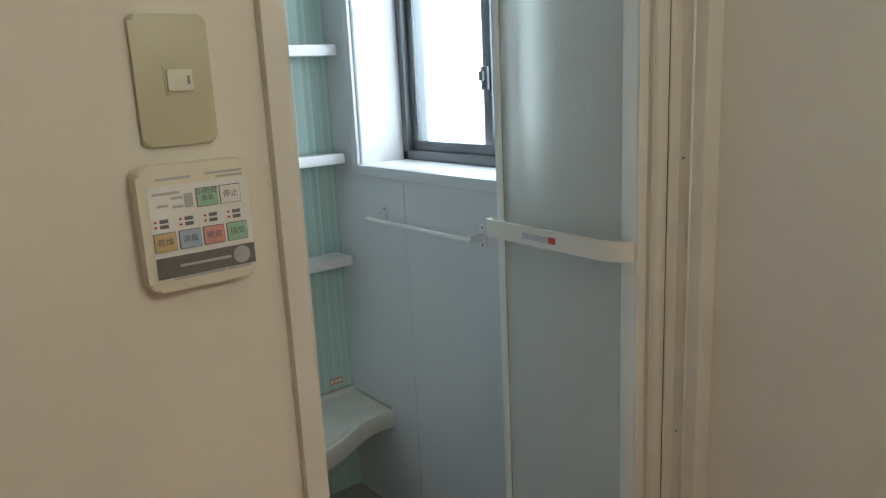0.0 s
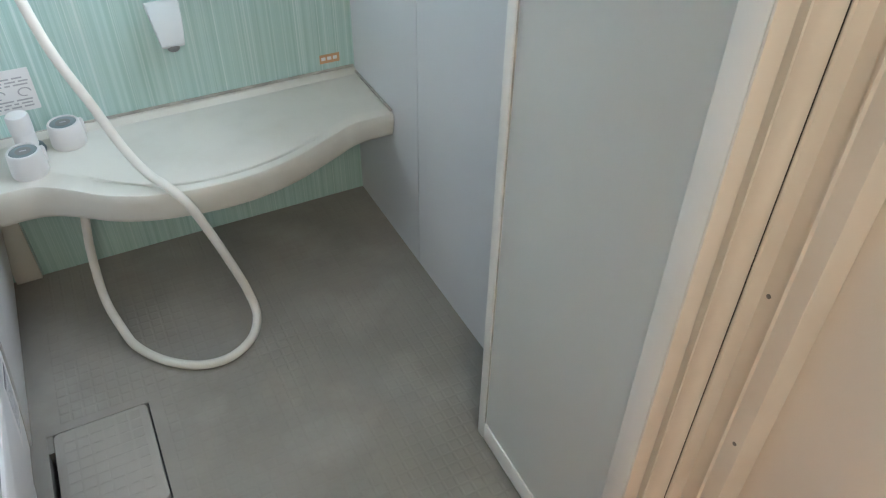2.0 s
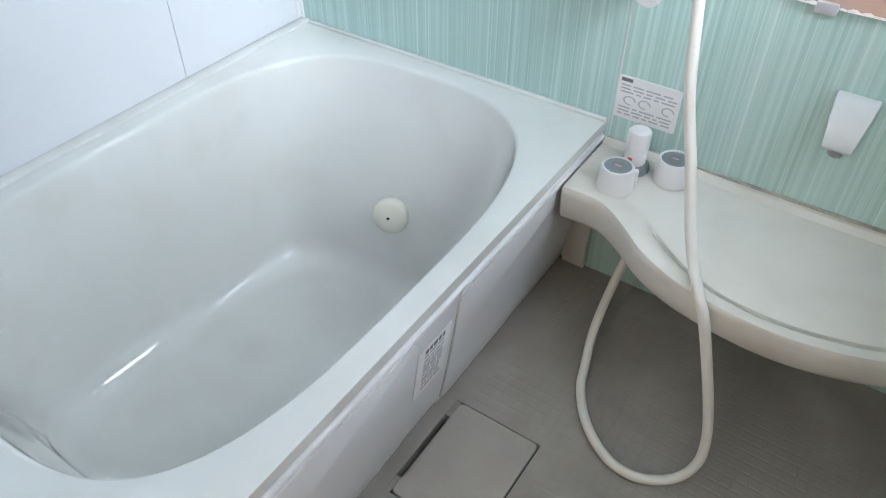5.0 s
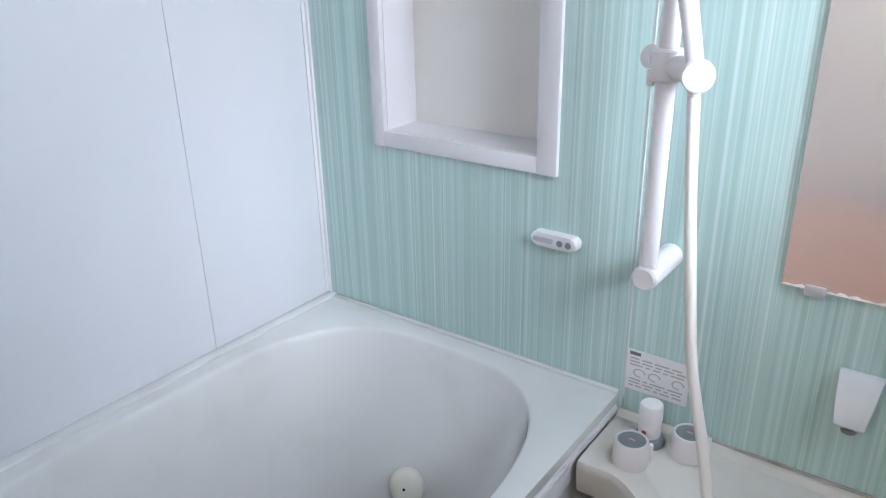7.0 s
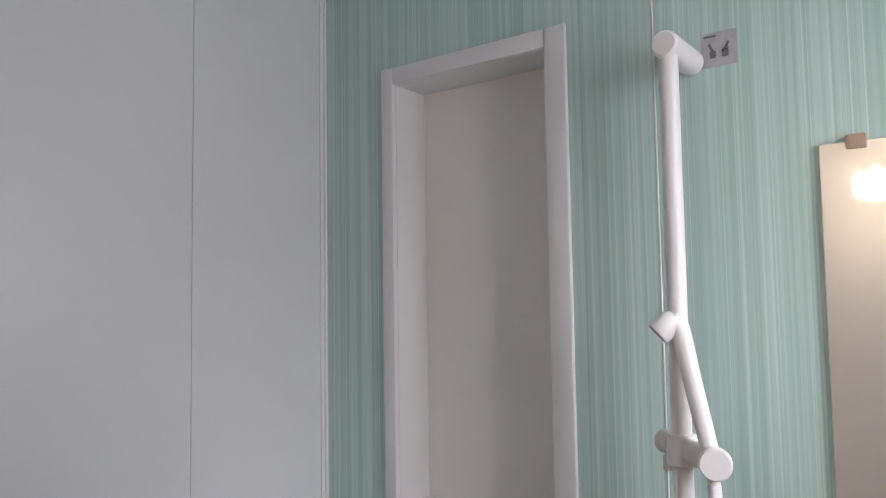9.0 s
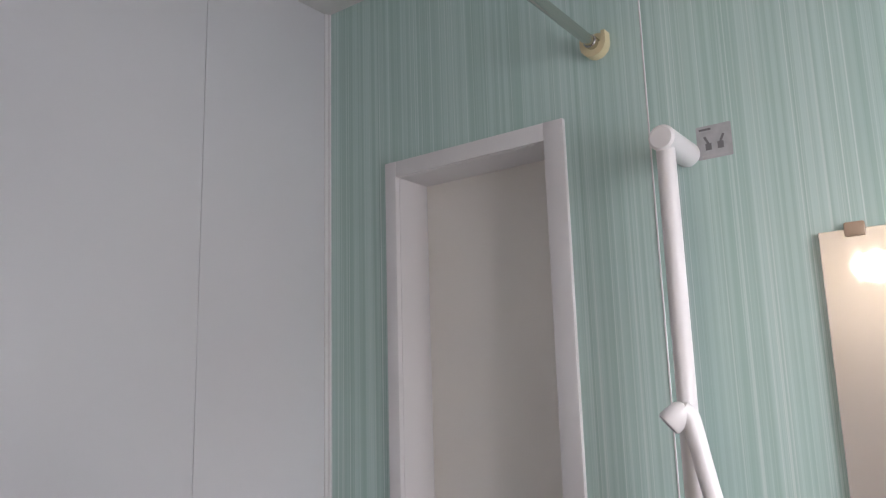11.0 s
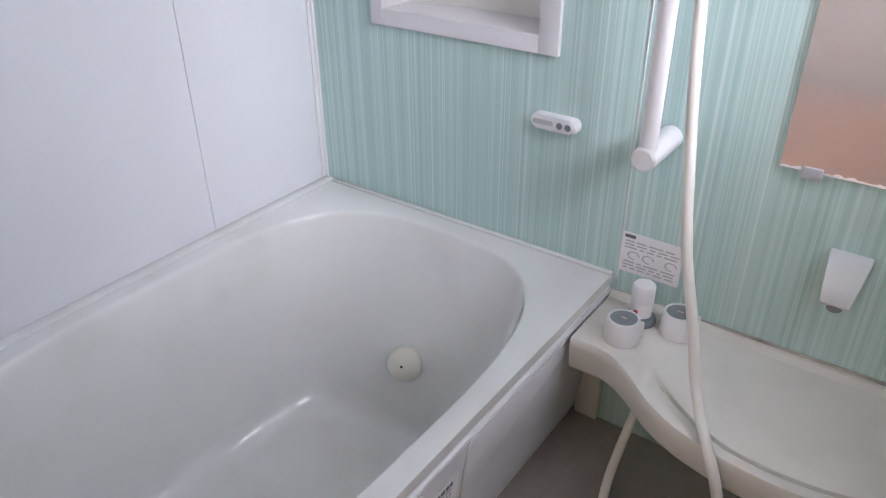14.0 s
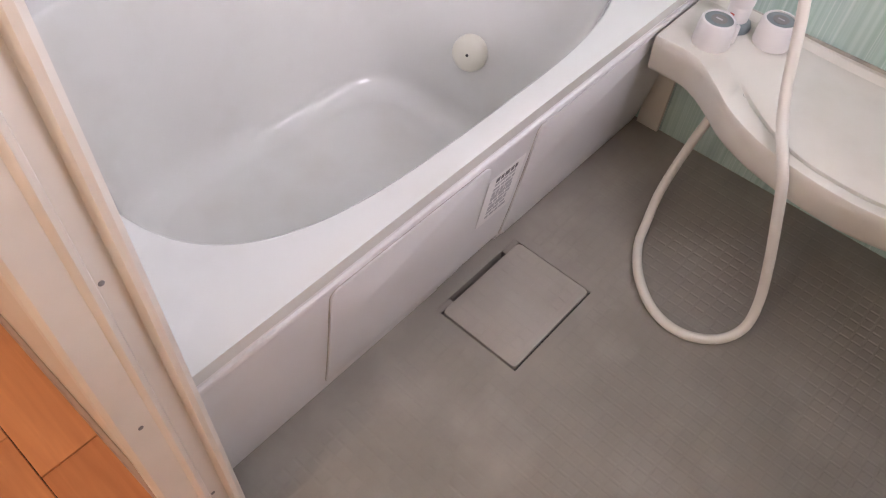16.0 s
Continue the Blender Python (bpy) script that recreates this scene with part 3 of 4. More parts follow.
notice = thing("warning_label", "white care label with grey print stuck on the tub side", "label")
lean = math.degrees(math.atan2(apron_x(0.28) - apron_x(0.16), 0.12))
LM = Matrix.Translation((apron_x(0.211) + 0.0012, 0.628, 0.211)) @ pose(0, 0, 0, 90, 0, 90) @ pose(0, 0, 0, lean, 0, 0)
part("sheet", plate(0.094, 0.132, 0.003, 0.0012, LM), LABEL, notice)
random.seed(4)
for i in range(9):
    z = 0.054 - i * 0.0128
    h = 0.0105 if i in (0, 3, 4, 6) else 0.0065
    x0 = -0.027
    while x0 < 0.022:
        x1 = min(x0 + random.uniform(0.006, 0.02), 0.028)
        part("print_bar", turned(block(x0, x1, z - h / 2, z + h / 2, 0.0012, 0.0016), LM), INK if i == 0 else FAINT, notice, smooth=False)
        x0 = x1 + 0.003

jet = thing("bath_jet", "round white water inlet cover on the tub wall", "bath inlet")
JM = along((0.397, 1.016, 0.090), (0.416, 0.954, 0.110))
part("cover", lathe([(0.037, 0), (0.041, 0.004), (0.042, 0.016), (0.040, 0.024), (0.033, 0.030), (0.018, 0.033), (0.004, 0.034)], JM), KEY, jet)
part("hole", lathe([(0.0035, 0.032), (0.0035, 0.0345), (0.001, 0.0348)], JM, 12), DARK, jet)
for k in range(5):
    a = radians(-70 + 35 * k) - math.pi / 2
    part("slit", turned(block(-0.002, 0.002, 0.0345, 0.0385, 0.004, 0.018), JM @ Matrix.Rotation(a, 4, "Z")), SEAL, jet, smooth=False)

# ---------- drain lid ----------
lid = thing("drain_lid", "grey square drain cover set in the floor", "drain cover")
part("lid_plate", plate(0.167, 0.223, 0.008, 0.012, pose(0.8655, 0.6055, -0.010), 0.002), LID, lid)
part("lid_rim", block(0.9500, 0.9528, 0.492, 0.7185, -0.03, -0.002), DARK, lid, smooth=False)
for i in range(6):
    for j in range(9):
        part("pad", block(0.8655 + (i - 2.5) * 0.0235 - 0.0095, 0.8655 + (i - 2.5) * 0.0235 + 0.0095, 0.6055 + (j - 4) * 0.0235 - 0.0095, 0.6055 + (j - 4) * 0.0235 + 0.0095, 0.0018, 0.0024), LID, lid, smooth=False)

# ---------- counter ----------
counter = thing("counter", "ivory moulded wash counter with a curved front and stained top", "counter")
FRONT = ((0.803, 1.013), (0.870, 1.013), (0.905, 0.998), (0.942, 0.971), (0.991, 0.932), (1.05, 0.903), (1.10, 0.889), (1.16, 0.879), (1.225, 0.876), (1.29, 0.884), (1.36, 0.904), (1.44, 0.941), (1.50, 0.969), (1.53, 0.973), (1.598, 0.972))


def front_at(x):
    """The front edge, eased between its turning points."""
    pts = FRONT
    for (x0, y0), (x1, y1) in zip(pts, pts[1:]):
        if x <= x1 + 1e-9:
            i = pts.index((x0, y0))
            ym, yp = pts[max(i - 1, 0)], pts[min(i + 2, len(pts) - 1)]
            t = (x - x0) / (x1 - x0)
            m0 = (y1 - ym[1]) / (x1 - ym[0]) * (x1 - x0)
            m1 = (yp[1] - y0) / (yp[0] - x0) * (x1 - x0)
            return (2 * t**3 - 3 * t * t + 1) * y0 + (t**3 - 2 * t * t + t) * m0 + (-2 * t**3 + 3 * t * t) * y1 + (t**3 - t * t) * m1
    return pts[-1][1]


def smoothstep(a, b, v):
    t = min(max((v - a) / (b - a), 0), 1)
    return t * t * (3 - 2 * t)


def counter_body():
    bm, rings, n = bmesh.new(), [], 110
    for i in range(n + 1):
        x = 0.803 + (1.598 - 0.803) * i / n
        f = front_at(x)
        dip = 0.015 * smoothstep(0.95, 1.05, x) * (1 - smoothstep(1.34, 1.46, x))
        g = 0.021 + 0.030 * (1 - smoothstep(0.97, 1.15, x))
        low = 0.270 - 0.006 * (1 - smoothstep(0.86, 0.98, x)) + 0.006 * smoothstep(1.46, 1.56, x)
        top = 0.345 - 0.006 * smoothstep(0.9, 1.1, x)
        sect = [(D - 0.001, top + 0.010), (D - 0.010, top + 0.009), (D - 0.020, top - dip * 0.1), (D - 0.10, top - dip * 0.3), (f + g + 0.016, top - dip * 0.2), (f + g + 0.013, top - dip * 0.3), (f + g + 0.009, top - dip), (f + g + 0.002, top - dip), (f + g, top - 0.001), (f + 0.006, top - 0.0004), (f + 0.002, top - 0.0014), (f, top - 0.005), (f - 0.001, top - 0.02), (f + 0.006, low + 0.012), (f + 0.010, low + 0.004), (f + 0.018, low), (f + 0.07, low - 0.002), (D - 0.001, low - 0.02)]
        rings.append([bm.verts.new((x, y, z)) for y, z in sect])
    k = len(rings[0])
    for a, b in zip(rings, rings[1:]):
        for j in range(k):
            bm.faces.new((a[j], a[(j + 1) % k], b[(j + 1) % k], b[j]))
    bm.faces.new(rings[0])
    bm.faces.new(rings[-1][::-1])
    return bm


part("top", counter_body(), COUNTER, counter)


# dark strip on the groove floor: its shade, painted in, together with grime
def groove_shade_grime():
    bm, pairs = bmesh.new(), []
    for i in range(71):
        x = 0.99 + 0.42 * i / 70
        f, g = front_at(x), 0.021 + 0.030 * (1 - smoothstep(0.97, 1.15, x))
        dip = 0.015 * smoothstep(0.95, 1.05, x) * (1 - smoothstep(1.34, 1.46, x))
        top = 0.345 - 0.006 * smoothstep(0.9, 1.1, x) - dip + 0.0006
        w = 0.0026 * min(1.0, i / 12, (70 - i) / 12) + 0.0004
        pairs.append((bm.verts.new((x, f + g + 0.0055 - w, top)), bm.verts.new((x, f + g + 0.0055 + w, top))))
    for a, b in zip(pairs, pairs[1:]):
        bm.faces.new((a[0], b[0], b[1], a[1]))
    return bm


part("groove_shade_grime", groove_shade_grime(), SHADE_GRIME, counter, "dark strip of painted shade and grime in the groove", smooth=False)
part("back_seal", block(0.806, 1.597, D - 0.004, D - 0.0005, 0.350, 0.3555), CAULK_SHADE, counter, smooth=False)
part("side_seal", block(1.594, 1.5995, 0.98, D - 0.002, 0.340, 0.3445, 0.001), CAULK_SHADE, counter, smooth=False)


def tap_knob(x, y):
    k = thing("water_tap", "round white water tap with a grey dial on top", "tap", group="counter taps")
    base = pose(x, y, 0.344)
    part("grip", lathe([(0.0325, 0), (0.0335, 0.003), (0.0325, 0.024), (0.0305, 0.046), (0.0285, 0.049), (0.0255, 0.049), (0.0252, 0.046)], base), PLASTIC, k)
    part("dial", lathe([(0.0252, 0.043), (0.0252, 0.0468), (0.023, 0.0476)], base), DIAL, k, "grey dial")
    part("dial_mark", lathe([(0.014, 0.0472), (0.014, 0.0482), (0.010, 0.0483)], base), SEAL, k)
    part("dial_mark", turned(block(-0.006, 0.006, -0.0016, 0.0016, 0.048, 0.0488), base), FAINT, k, smooth=False)
    part("lug", turned(block(0.030, 0.038, -0.006, 0.006, 0.010, 0.044, 0.003), base @ Matrix.Rotation(radians(20), 4, "Z")), PLASTIC, k)
    return k


tap_knob(0.882, 1.066)
tap_knob(0.960, 1.144)
lever = thing("mixer_tap", "white tap lever with a red mark on a dark ring", "tap lever")
LB = pose(0.887, 1.140, 0.345)
part("base_ring", lathe([(0.030, 0), (0.031, 0.004), (0.028, 0.012), (0.022, 0.016)], LB), DIAL, lever, "dark base ring")
part("stem", lathe([(0.019, 0.014), (0.0205, 0.018), (0.0205, 0.044), (0.0195, 0.047)], LB), FACE, lever)
part("lever_cap", lathe([(0.021, 0.047), (0.0215, 0.050), (0.0215, 0.080), (0.019, 0.084), (0.012, 0.085)], LB), PLASTIC, lever)
part("red_mark", turned(block(-0.004, 0.004, 0.0195, 0.0222, 0.024, 0.034), LB @ Matrix.Rotation(radians(172), 4, "Z")), RED, lever, smooth=False)

# ---------- green wall things ----------
niche = thing("wall_niche", "tall white framed recess in the striped wall", "niche")
ND, NP = 0.105, 0.010
x0, x1, z0, z1 = NI
ix0, ix1, iz0, iz1 = x0 + 0.031, x1 - 0.043, z0 + 0.034, z1 - 0.036
part("frame_bar", block(x0, ix0, D - NP, D + 0.004, z0, z1, 0.0015), PLASTIC, niche)
part("frame_bar", block(ix1, x1, D - NP, D + 0.004, z0, z1, 0.0015), PLASTIC, niche)
part("frame_bar", block(ix0, ix1, D - NP + 0.001, D + 0.004, z0, iz0, 0.0015), PLASTIC, niche)
part("frame_bar", block(ix0, ix1, D - NP + 0.001, D + 0.004, iz1, z1, 0.0015), PLASTIC, niche)
part("side", block(ix0 - 0.008, ix0, D + 0.0045, D + ND, iz0 - 0.008, iz1 + 0.008), PLASTIC, niche, smooth=False)
part("side", block(ix1, ix1 + 0.008, D + 0.0045, D + ND, iz0 - 0.008, iz1 + 0.008), PLASTIC, niche, smooth=False)
part("shelf", block(ix0, ix1, D + 0.0045, D + ND, iz0 - 0.008, iz0), PLASTIC, niche, smooth=False)
part("head", block(ix0, ix1, D + 0.0045, D + ND, iz1, iz1 + 0.008), PLASTIC, niche, smooth=False)
part("back", block(ix0 - 0.008, ix1 + 0.008, D + ND, D + ND + 0.008, iz0 - 0.008, iz1 + 0.008), NICHE_BACK, niche, "pale back panel", smooth=False)

holder = thing("control_holder", "small white curved wall holder with two dark holes", "holder")
HM = on_south(0.649, D, 0.683)
part("shell", plate(0.100, 0.028, 0.013, 0.022, HM, 0.005), PLASTIC, holder)
part("recess", plate(0.044, 0.010, 0.004, 0.0008, HM @ pose(-0.022, 0, 0.0218)), FAINT, holder)
for x in (0.014, 0.032):
    part("hole", lathe([(0.0066, 0), (0.0066, 0.001), (0.0045, 0.0014)], HM @ pose(x, -0.001, 0.0215), 20), DIAL, holder)

rail = thing("shower_rail", "white vertical shower rail on two round brackets", "shower rail")
RX, RY = 0.873, 1.088
part("rail_bar", rod((RX, RY, 0.702), (RX, RY, 1.665), 0.0150), PLASTIC, rail)
for z in (0.704, 1.664):
    part("bracket", rod((RX, D - 0.0005, z), (RX, 1.070, z), 0.0215, 0.004, 32), PLASTIC, rail)

slider = thing("shower_holder", "white sliding shower holder clamped on the rail", "shower holder")
HZ0, HX, HY = 1.048, 0.936, 1.048
part("clamp", lathe([(0.020, -0.024), (0.0235, -0.020), (0.0235, 0.020), (0.020, 0.024)], pose(RX, RY, HZ0)), PLASTIC, slider)
part("knob", rod((RX - 0.014, RY + 0.012, HZ0 + 0.006), (RX - 0.042, RY + 0.030, HZ0 + 0.006), 0.018, 0.004), PLASTIC, slider)
part("arm", rod((RX, RY, HZ0), (HX - 0.004, HY + 0.012, HZ0 - 0.004), 0.019, 0.003), PLASTIC, slider)
part("cap", lathe([(0.0205, 0), (0.023, 0.003), (0.023, 0.013), (0.0205, 0.016)], along((HX - 0.002, HY - 0.004, HZ0 - 0.004), (HX + 0.012, HY - 0.050, HZ0 - 0.004)), 36), PLASTIC, slider)
part("lever", block(RX - 0.030, RX - 0.018, RY - 0.004, RY + 0.006, HZ0 - 0.034, HZ0 - 0.010, 0.003), PLASTIC, slider)

shower = thing("hand_shower", "white hand shower with a bent neck and long ivory hose", "shower")
part("handle", sweep([(0.927, 1.052, 1.048), (0.918, 1.052, 1.090), (0.905, 1.054, 1.146), (0.893, 1.058, 1.199), (0.888, 1.059, 1.220), (0.883, 1.057, 1.234), (0.875, 1.053, 1.240)], [0.0122, 0.0128, 0.0134, 0.0138, 0.0144, 0.0160, 0.0170]), PLASTIC, shower)
part("spray_head", lathe([(0.004, -0.012), (0.013, -0.009), (0.0175, -0.002), (0.0195, 0.022), (0.018, 0.026)], along((0.875, 1.053, 1.240), (0.855, 1.042, 1.220)), 28), PLASTIC, shower)
part("spray_face", lathe([(0.0165, 0.026), (0.0165, 0.0272), (0.004, 0.0278)], along((0.875, 1.053, 1.240), (0.855, 1.042, 1.220)), 28), FAINT, shower)
part("hose_nut", rod((0.930, 1.048, 1.014), (0.933, 1.046, 0.977), 0.0096), PLASTIC, shower)
LINE = [(0.928, 1.050, 1.03), (0.934, 1.046, 0.97), (0.945, 1.040, 0.86), (0.962, 1.032, 0.73), (0.985, 1.016, 0.6), (1.023, 0.988, 0.49), (1.051, 0.960, 0.41), (1.079, 0.925, 0.366), (1.103, 0.887, 0.354), (1.129, 0.864, 0.32), (1.153, 0.858, 0.25), (1.179, 0.856, 0.16), (1.199, 0.848, 0.08), (1.203, 0.824, 0.03), (1.178, 0.785, 0.0105), (1.125, 0.752, 0.0105), (1.064, 0.758, 0.0105), (1.003, 0.803, 0.0105), (0.960, 0.865, 0.0115), (0.943, 0.915, 0.024), (0.928, 0.975, 0.07), (0.932, 1.030, 0.16), (0.948, 1.055, 0.255)]
part("hose", sweep(LINE, 0.0090, 14, 9), HOSE, shower, "ivory rubber hose looped on the floor")

mirror = thing("wall_mirror", "narrow frameless wall mirror, worn along its lower edge", "mirror")
MX0, MX1, MZ0, MZ1 = 1.059, 1.340, 0.698, 1.500
part("glass", block(MX0, MX1, D - 0.008, D - 0.002, MZ0, MZ1, 0.0012), MIRROR, mirror, smooth=False)
for x, z in ((1.109, MZ1 - 0.012), (1.28, MZ1 - 0.012)):
    part("clip", block(x - 0.014, x + 0.014, D - 0.013, D - 0.0015, z, z + 0.022, 0.003), CLIP, mirror)
for x in (1.110, 1.285):
    part("clip", block(x - 0.016, x + 0.016, D - 0.012, D - 0.0015, MZ0 - 0.010, MZ0 + 0.010, 0.003), FAINT, mirror)
random.seed(9)
worn, step = [], (MX1 - MX0) / 46
for i in range(47):
    worn.append((MX0 + i * step, MZ0 + 0.004 + 0.010 * abs(noise.noise((i * 0.31, 2.0, 0)))))
bm = bmesh.new()
low = [bm.verts.new((x, D - 0.0084, MZ0 + 0.0012)) for x, _ in worn]
high = [bm.verts.new((x, D - 0.0084, z)) for x, z in worn]
for i in range(46):
    bm.faces.new((low[i], low[i + 1], high[i + 1], high[i]))
part("worn_edge", bm, LABEL, mirror, "whitish worn edge", smooth=False)

sticker = thing("mirror_sticker", "small white sticker with a black band below the mirror", "sticker")
part("sheet", block(1.250, 1.339, D - 0.0015, D - 0.0004, 0.660, 0.681), LABEL, sticker, smooth=False)
part("band", block(1.250, 1.339, D - 0.0022, D - 0.0016, 0.671, 0.681), CHARCOAL, sticker, smooth=False)

soap = thing("soap_dispenser", "greyish white wedge shaped soap dispenser on the green wall", "soap dispenser")


def soap_wedge():
    """A hooked wedge: its front slopes out from the wall, its underside rises back to it, and it narrows downwards."""
    side = [(0.0, 0.556), (0.0, 0.576), (0.012, 0.581), (0.024, 0.578), (0.046, 0.552), (0.062, 0.520), (0.063, 0.508), (0.058, 0.502), (0.046, 0.502)]
    bm, rings = bmesh.new(), []
    for k, inset in ((-1.0, 0.0), (-0.94, 0.94), (-0.8, 1.0), (0.8, 1.0), (0.94, 0.94), (1.0, 0.0)):
        ring = []
        for d, z in side:
            half = 0.034 - 0.011 * min(max((0.585 - z) / 0.08, 0), 1)
            pull = 0.006 * (1 - inset)
            ring.append(bm.verts.new((1.200 + half * k, D - 0.0005 - max(d - pull, 0.0 if d == 0 else 0.001), z + (pull if z < 0.53 else -pull * 0.5))))
        rings.append(ring)
    n = len(side)
    for p, q in zip(rings, rings[1:]):
        for i in range(n):
            bm.faces.new((p[i], p[(i + 1) % n], q[(i + 1) % n], q[i]))
    bm.faces.new(rings[0][::-1])
    bm.faces.new(rings[-1])
    return bm


part("body", soap_wedge(), SOAP, soap)
part("nozzle", rod((1.200, D - 0.052, 0.506), (1.200, D - 0.050, 0.494), 0.012), SEAL, soap)


def corner_shelf(z):
    s = thing("corner_shelf", "white shelf on the green wall beside the corner", "shelf", group="corner shelves")
    body = column([(1.377, D - 0.0005), (1.400, 1.108), (1.580, 1.108), (1.580, D - 0.0005)], z - 0.027, z)
    bmesh.ops.bevel(body, geom=body.edges[:], offset=0.003, segments=2, profile=0.5, affect="EDGES")
    part("board", body, PLASTIC, s)
    part("lip", block(1.404, 1.576, 1.110, 1.116, z - 0.004, z + 0.003, 0.0015), PLASTIC, s)
    return s


for z in (0.797, 1.101, 1.404):
    corner_shelf(z)

towel = thing("towel_rail", "thin white towel rail on the wall under the window", "towel rail")
for y in (0.946, 0.538):
    part("bracket_plate", block(W - 0.004, W - 0.0003, y - 0.011, y + 0.011, 0.905, 0.962, 0.0015), PLASTIC, towel)
    part("bracket_arm", block(W - 0.056, W - 0.003, y - 0.006, y + 0.006, 0.924, 0.942, 0.003), PLASTIC, towel)
    for z in (0.912, 0.955):
        part("screw", lathe([(0.0032, 0), (0.0032, 0.001), (0.0015, 0.002)], along((W - 0.004, y, z), (W - 0.1, y, z)), 12), SEAL, towel)
part("rail_bar", rod((W - 0.054, 0.522, 0.933), (W - 0.054, 0.962, 0.933), 0.0062), PLASTIC, towel)

tips = thing("tap_label", "white instruction label with small drawings above the taps", "label")
TM = on_south(0.870, D, 0.4485)
part("sheet", plate(0.122, 0.088, 0.003, 0.0012, TM), LABEL, tips)
random.seed(11)
part("print_bar", turned(block(-0.056, -0.034, 0.033, 0.040, 0.0012, 0.0016), TM), INK, tips, smooth=False)
for i, z in enumerate((0.026, 0.019, 0.012, -0.020, -0.027, -0.034)):
    x = -0.054
    while x < 0.044:
        e = min(x + random.uniform(0.008, 0.03), 0.055)
        part("print_bar", turned(block(x, e, z - 0.0015, z + 0.0015, 0.0012, 0.0016), TM), FAINT, tips, smooth=False)
        x = e + 0.005
for x in (-0.034, -0.004, 0.042):
    ringm = TM @ pose(x, -0.004, 0.0012)
    bm = bmesh.new()
    o = [[bm.verts.new(ringm @ Vector((r * math.cos(2 * math.pi * k / 24), 0.75 * r * math.sin(2 * math.pi * k / 24), 0.0005))) for k in range(24)] for r in (0.0125, 0.0095)]
    for k in range(19):
        bm.faces.new((o[0][k], o[0][k + 1], o[1][k + 1], o[1][k]))
    part("print_ring", bm, FAINT, tips, smooth=False)

notice2 = thing("shower_label", "silver grey notice label with two marks near the rail top", "label")
NM = on_south(0.9185, D, 1.680)
part("sheet", plate(0.058, 0.058, 0.002, 0.001, NM), GREY_LABEL, notice2)
for x in (-0.010, 0.010):
    part("print_mark", turned(block(x - 0.005, x + 0.005, -0.014, -0.002, 0.001, 0.0014), NM), INK, notice2, smooth=False)
    part("print_mark", turned(block(x - 0.002, x + 0.002, 0.0, 0.016, 0.001, 0.0014), NM @ Matrix.Rotation(radians(-25 if x > 0 else 25), 4, "Z")), INK, notice2, smooth=False)
part("print_bar", turned(block(-0.024, -0.004, 0.021, 0.0245, 0.001, 0.0014), NM), INK, notice2, smooth=False)
part("print_bar", turned(block(-0.022, 0.020, -0.025, -0.022, 0.001, 0.0014), NM), FAINT, notice2, smooth=False)

tag = thing("corner_label", "tiny orange label on the wall above the counter", "label")
part("sheet", block(1.516, 1.564, D - 0.0014, D - 0.0003, 0.371, 0.392), ORANGE_LABEL, tag, smooth=False)
for x in (1.520, 1.534, 1.548):
    part("print_bar", block(x, x + 0.010, D - 0.0018, D - 0.0014, 0.378, 0.386), LABEL, tag, smooth=False)

pole = thing("drying_pole", "steel drying pole with yellowed end cups", "drying pole")
part("tube", rod((0.721, 0.012, 1.911), (0.721, D - 0.012, 1.911), 0.0105), STEEL, pole)
part("inner_tube", rod((0.721, D - 0.036, 1.911), (0.721, D - 0.010, 1.911), 0.013), STEEL, pole)
for y, s in ((D - 0.0005, -1), (0.0005, 1)):
    m = Matrix.Translation((0.721, y, 1.911)) @ pose(0, 0, 0, 90 if s < 0 else -90, 0, 0)
    cup = [(0.026 * math.cos(radians(a)), 0.026 * math.sin(radians(a))) for a in range(180, 361, 15)] + [(0.026, 0.020), (0.018, 0.020), (0.018, 0.0), (-0.018, 0.0), (-0.018, 0.012), (-0.026, 0.012)]
    if s > 0:
        cup = [(-x, -y_) for x, y_ in cup]
    part("end_cup", turned(column(cup, 0, 0.022), m), CAP, pole)
    part("cup_plate", lathe([(0.026, 0), (0.026, 0.004), (0.024, 0.005)], m), CAP, pole)

# ---------- changing room ----------
FZ, BACK = 0.012, -1.52
wall_paper_e = part("wall_right", block(1.630, 1.75, BACK, 0.03, -0.1, 2.4), PAPER, None, smooth=False)
tagged(wall_paper_e, "beige papered wall of the changing room", "wall", kind="structure")
w2 = part("wall_back", block(-0.75, 1.75, BACK - 0.1, BACK, -0.1, 2.4), PAPER, None, smooth=False)
tagged(w2, "beige papered wall of the changing room", "wall", kind="structure")
w3 = part("wall_left", block(-0.85, -0.75, BACK - 0.1, -0.012, -0.1, 2.4), PAPER, None, smooth=False)
tagged(w3, "beige papered wall of the changing room", "wall", kind="structure")
c2 = part("ceiling_2", block(-0.85, 1.75, BACK - 0.1, -0.046, 2.4, 2.45), CEIL_WHITE, None, smooth=False)
tagged(c2, "plain ceiling of the changing room", "ceiling", kind="structure")
base = thing("baseboard", "pale brown baseboard along the changing room walls", "baseboard", "structure")
part("board", block(-0.745, 0.796, -0.054, -0.0465, FZ, FZ + 0.06, 0.002), SKIRTING, base)
part("board", block(-0.74, 1.63, BACK + 0.0005, BACK + 0.009, FZ, FZ + 0.06, 0.002), SKIRTING, base)

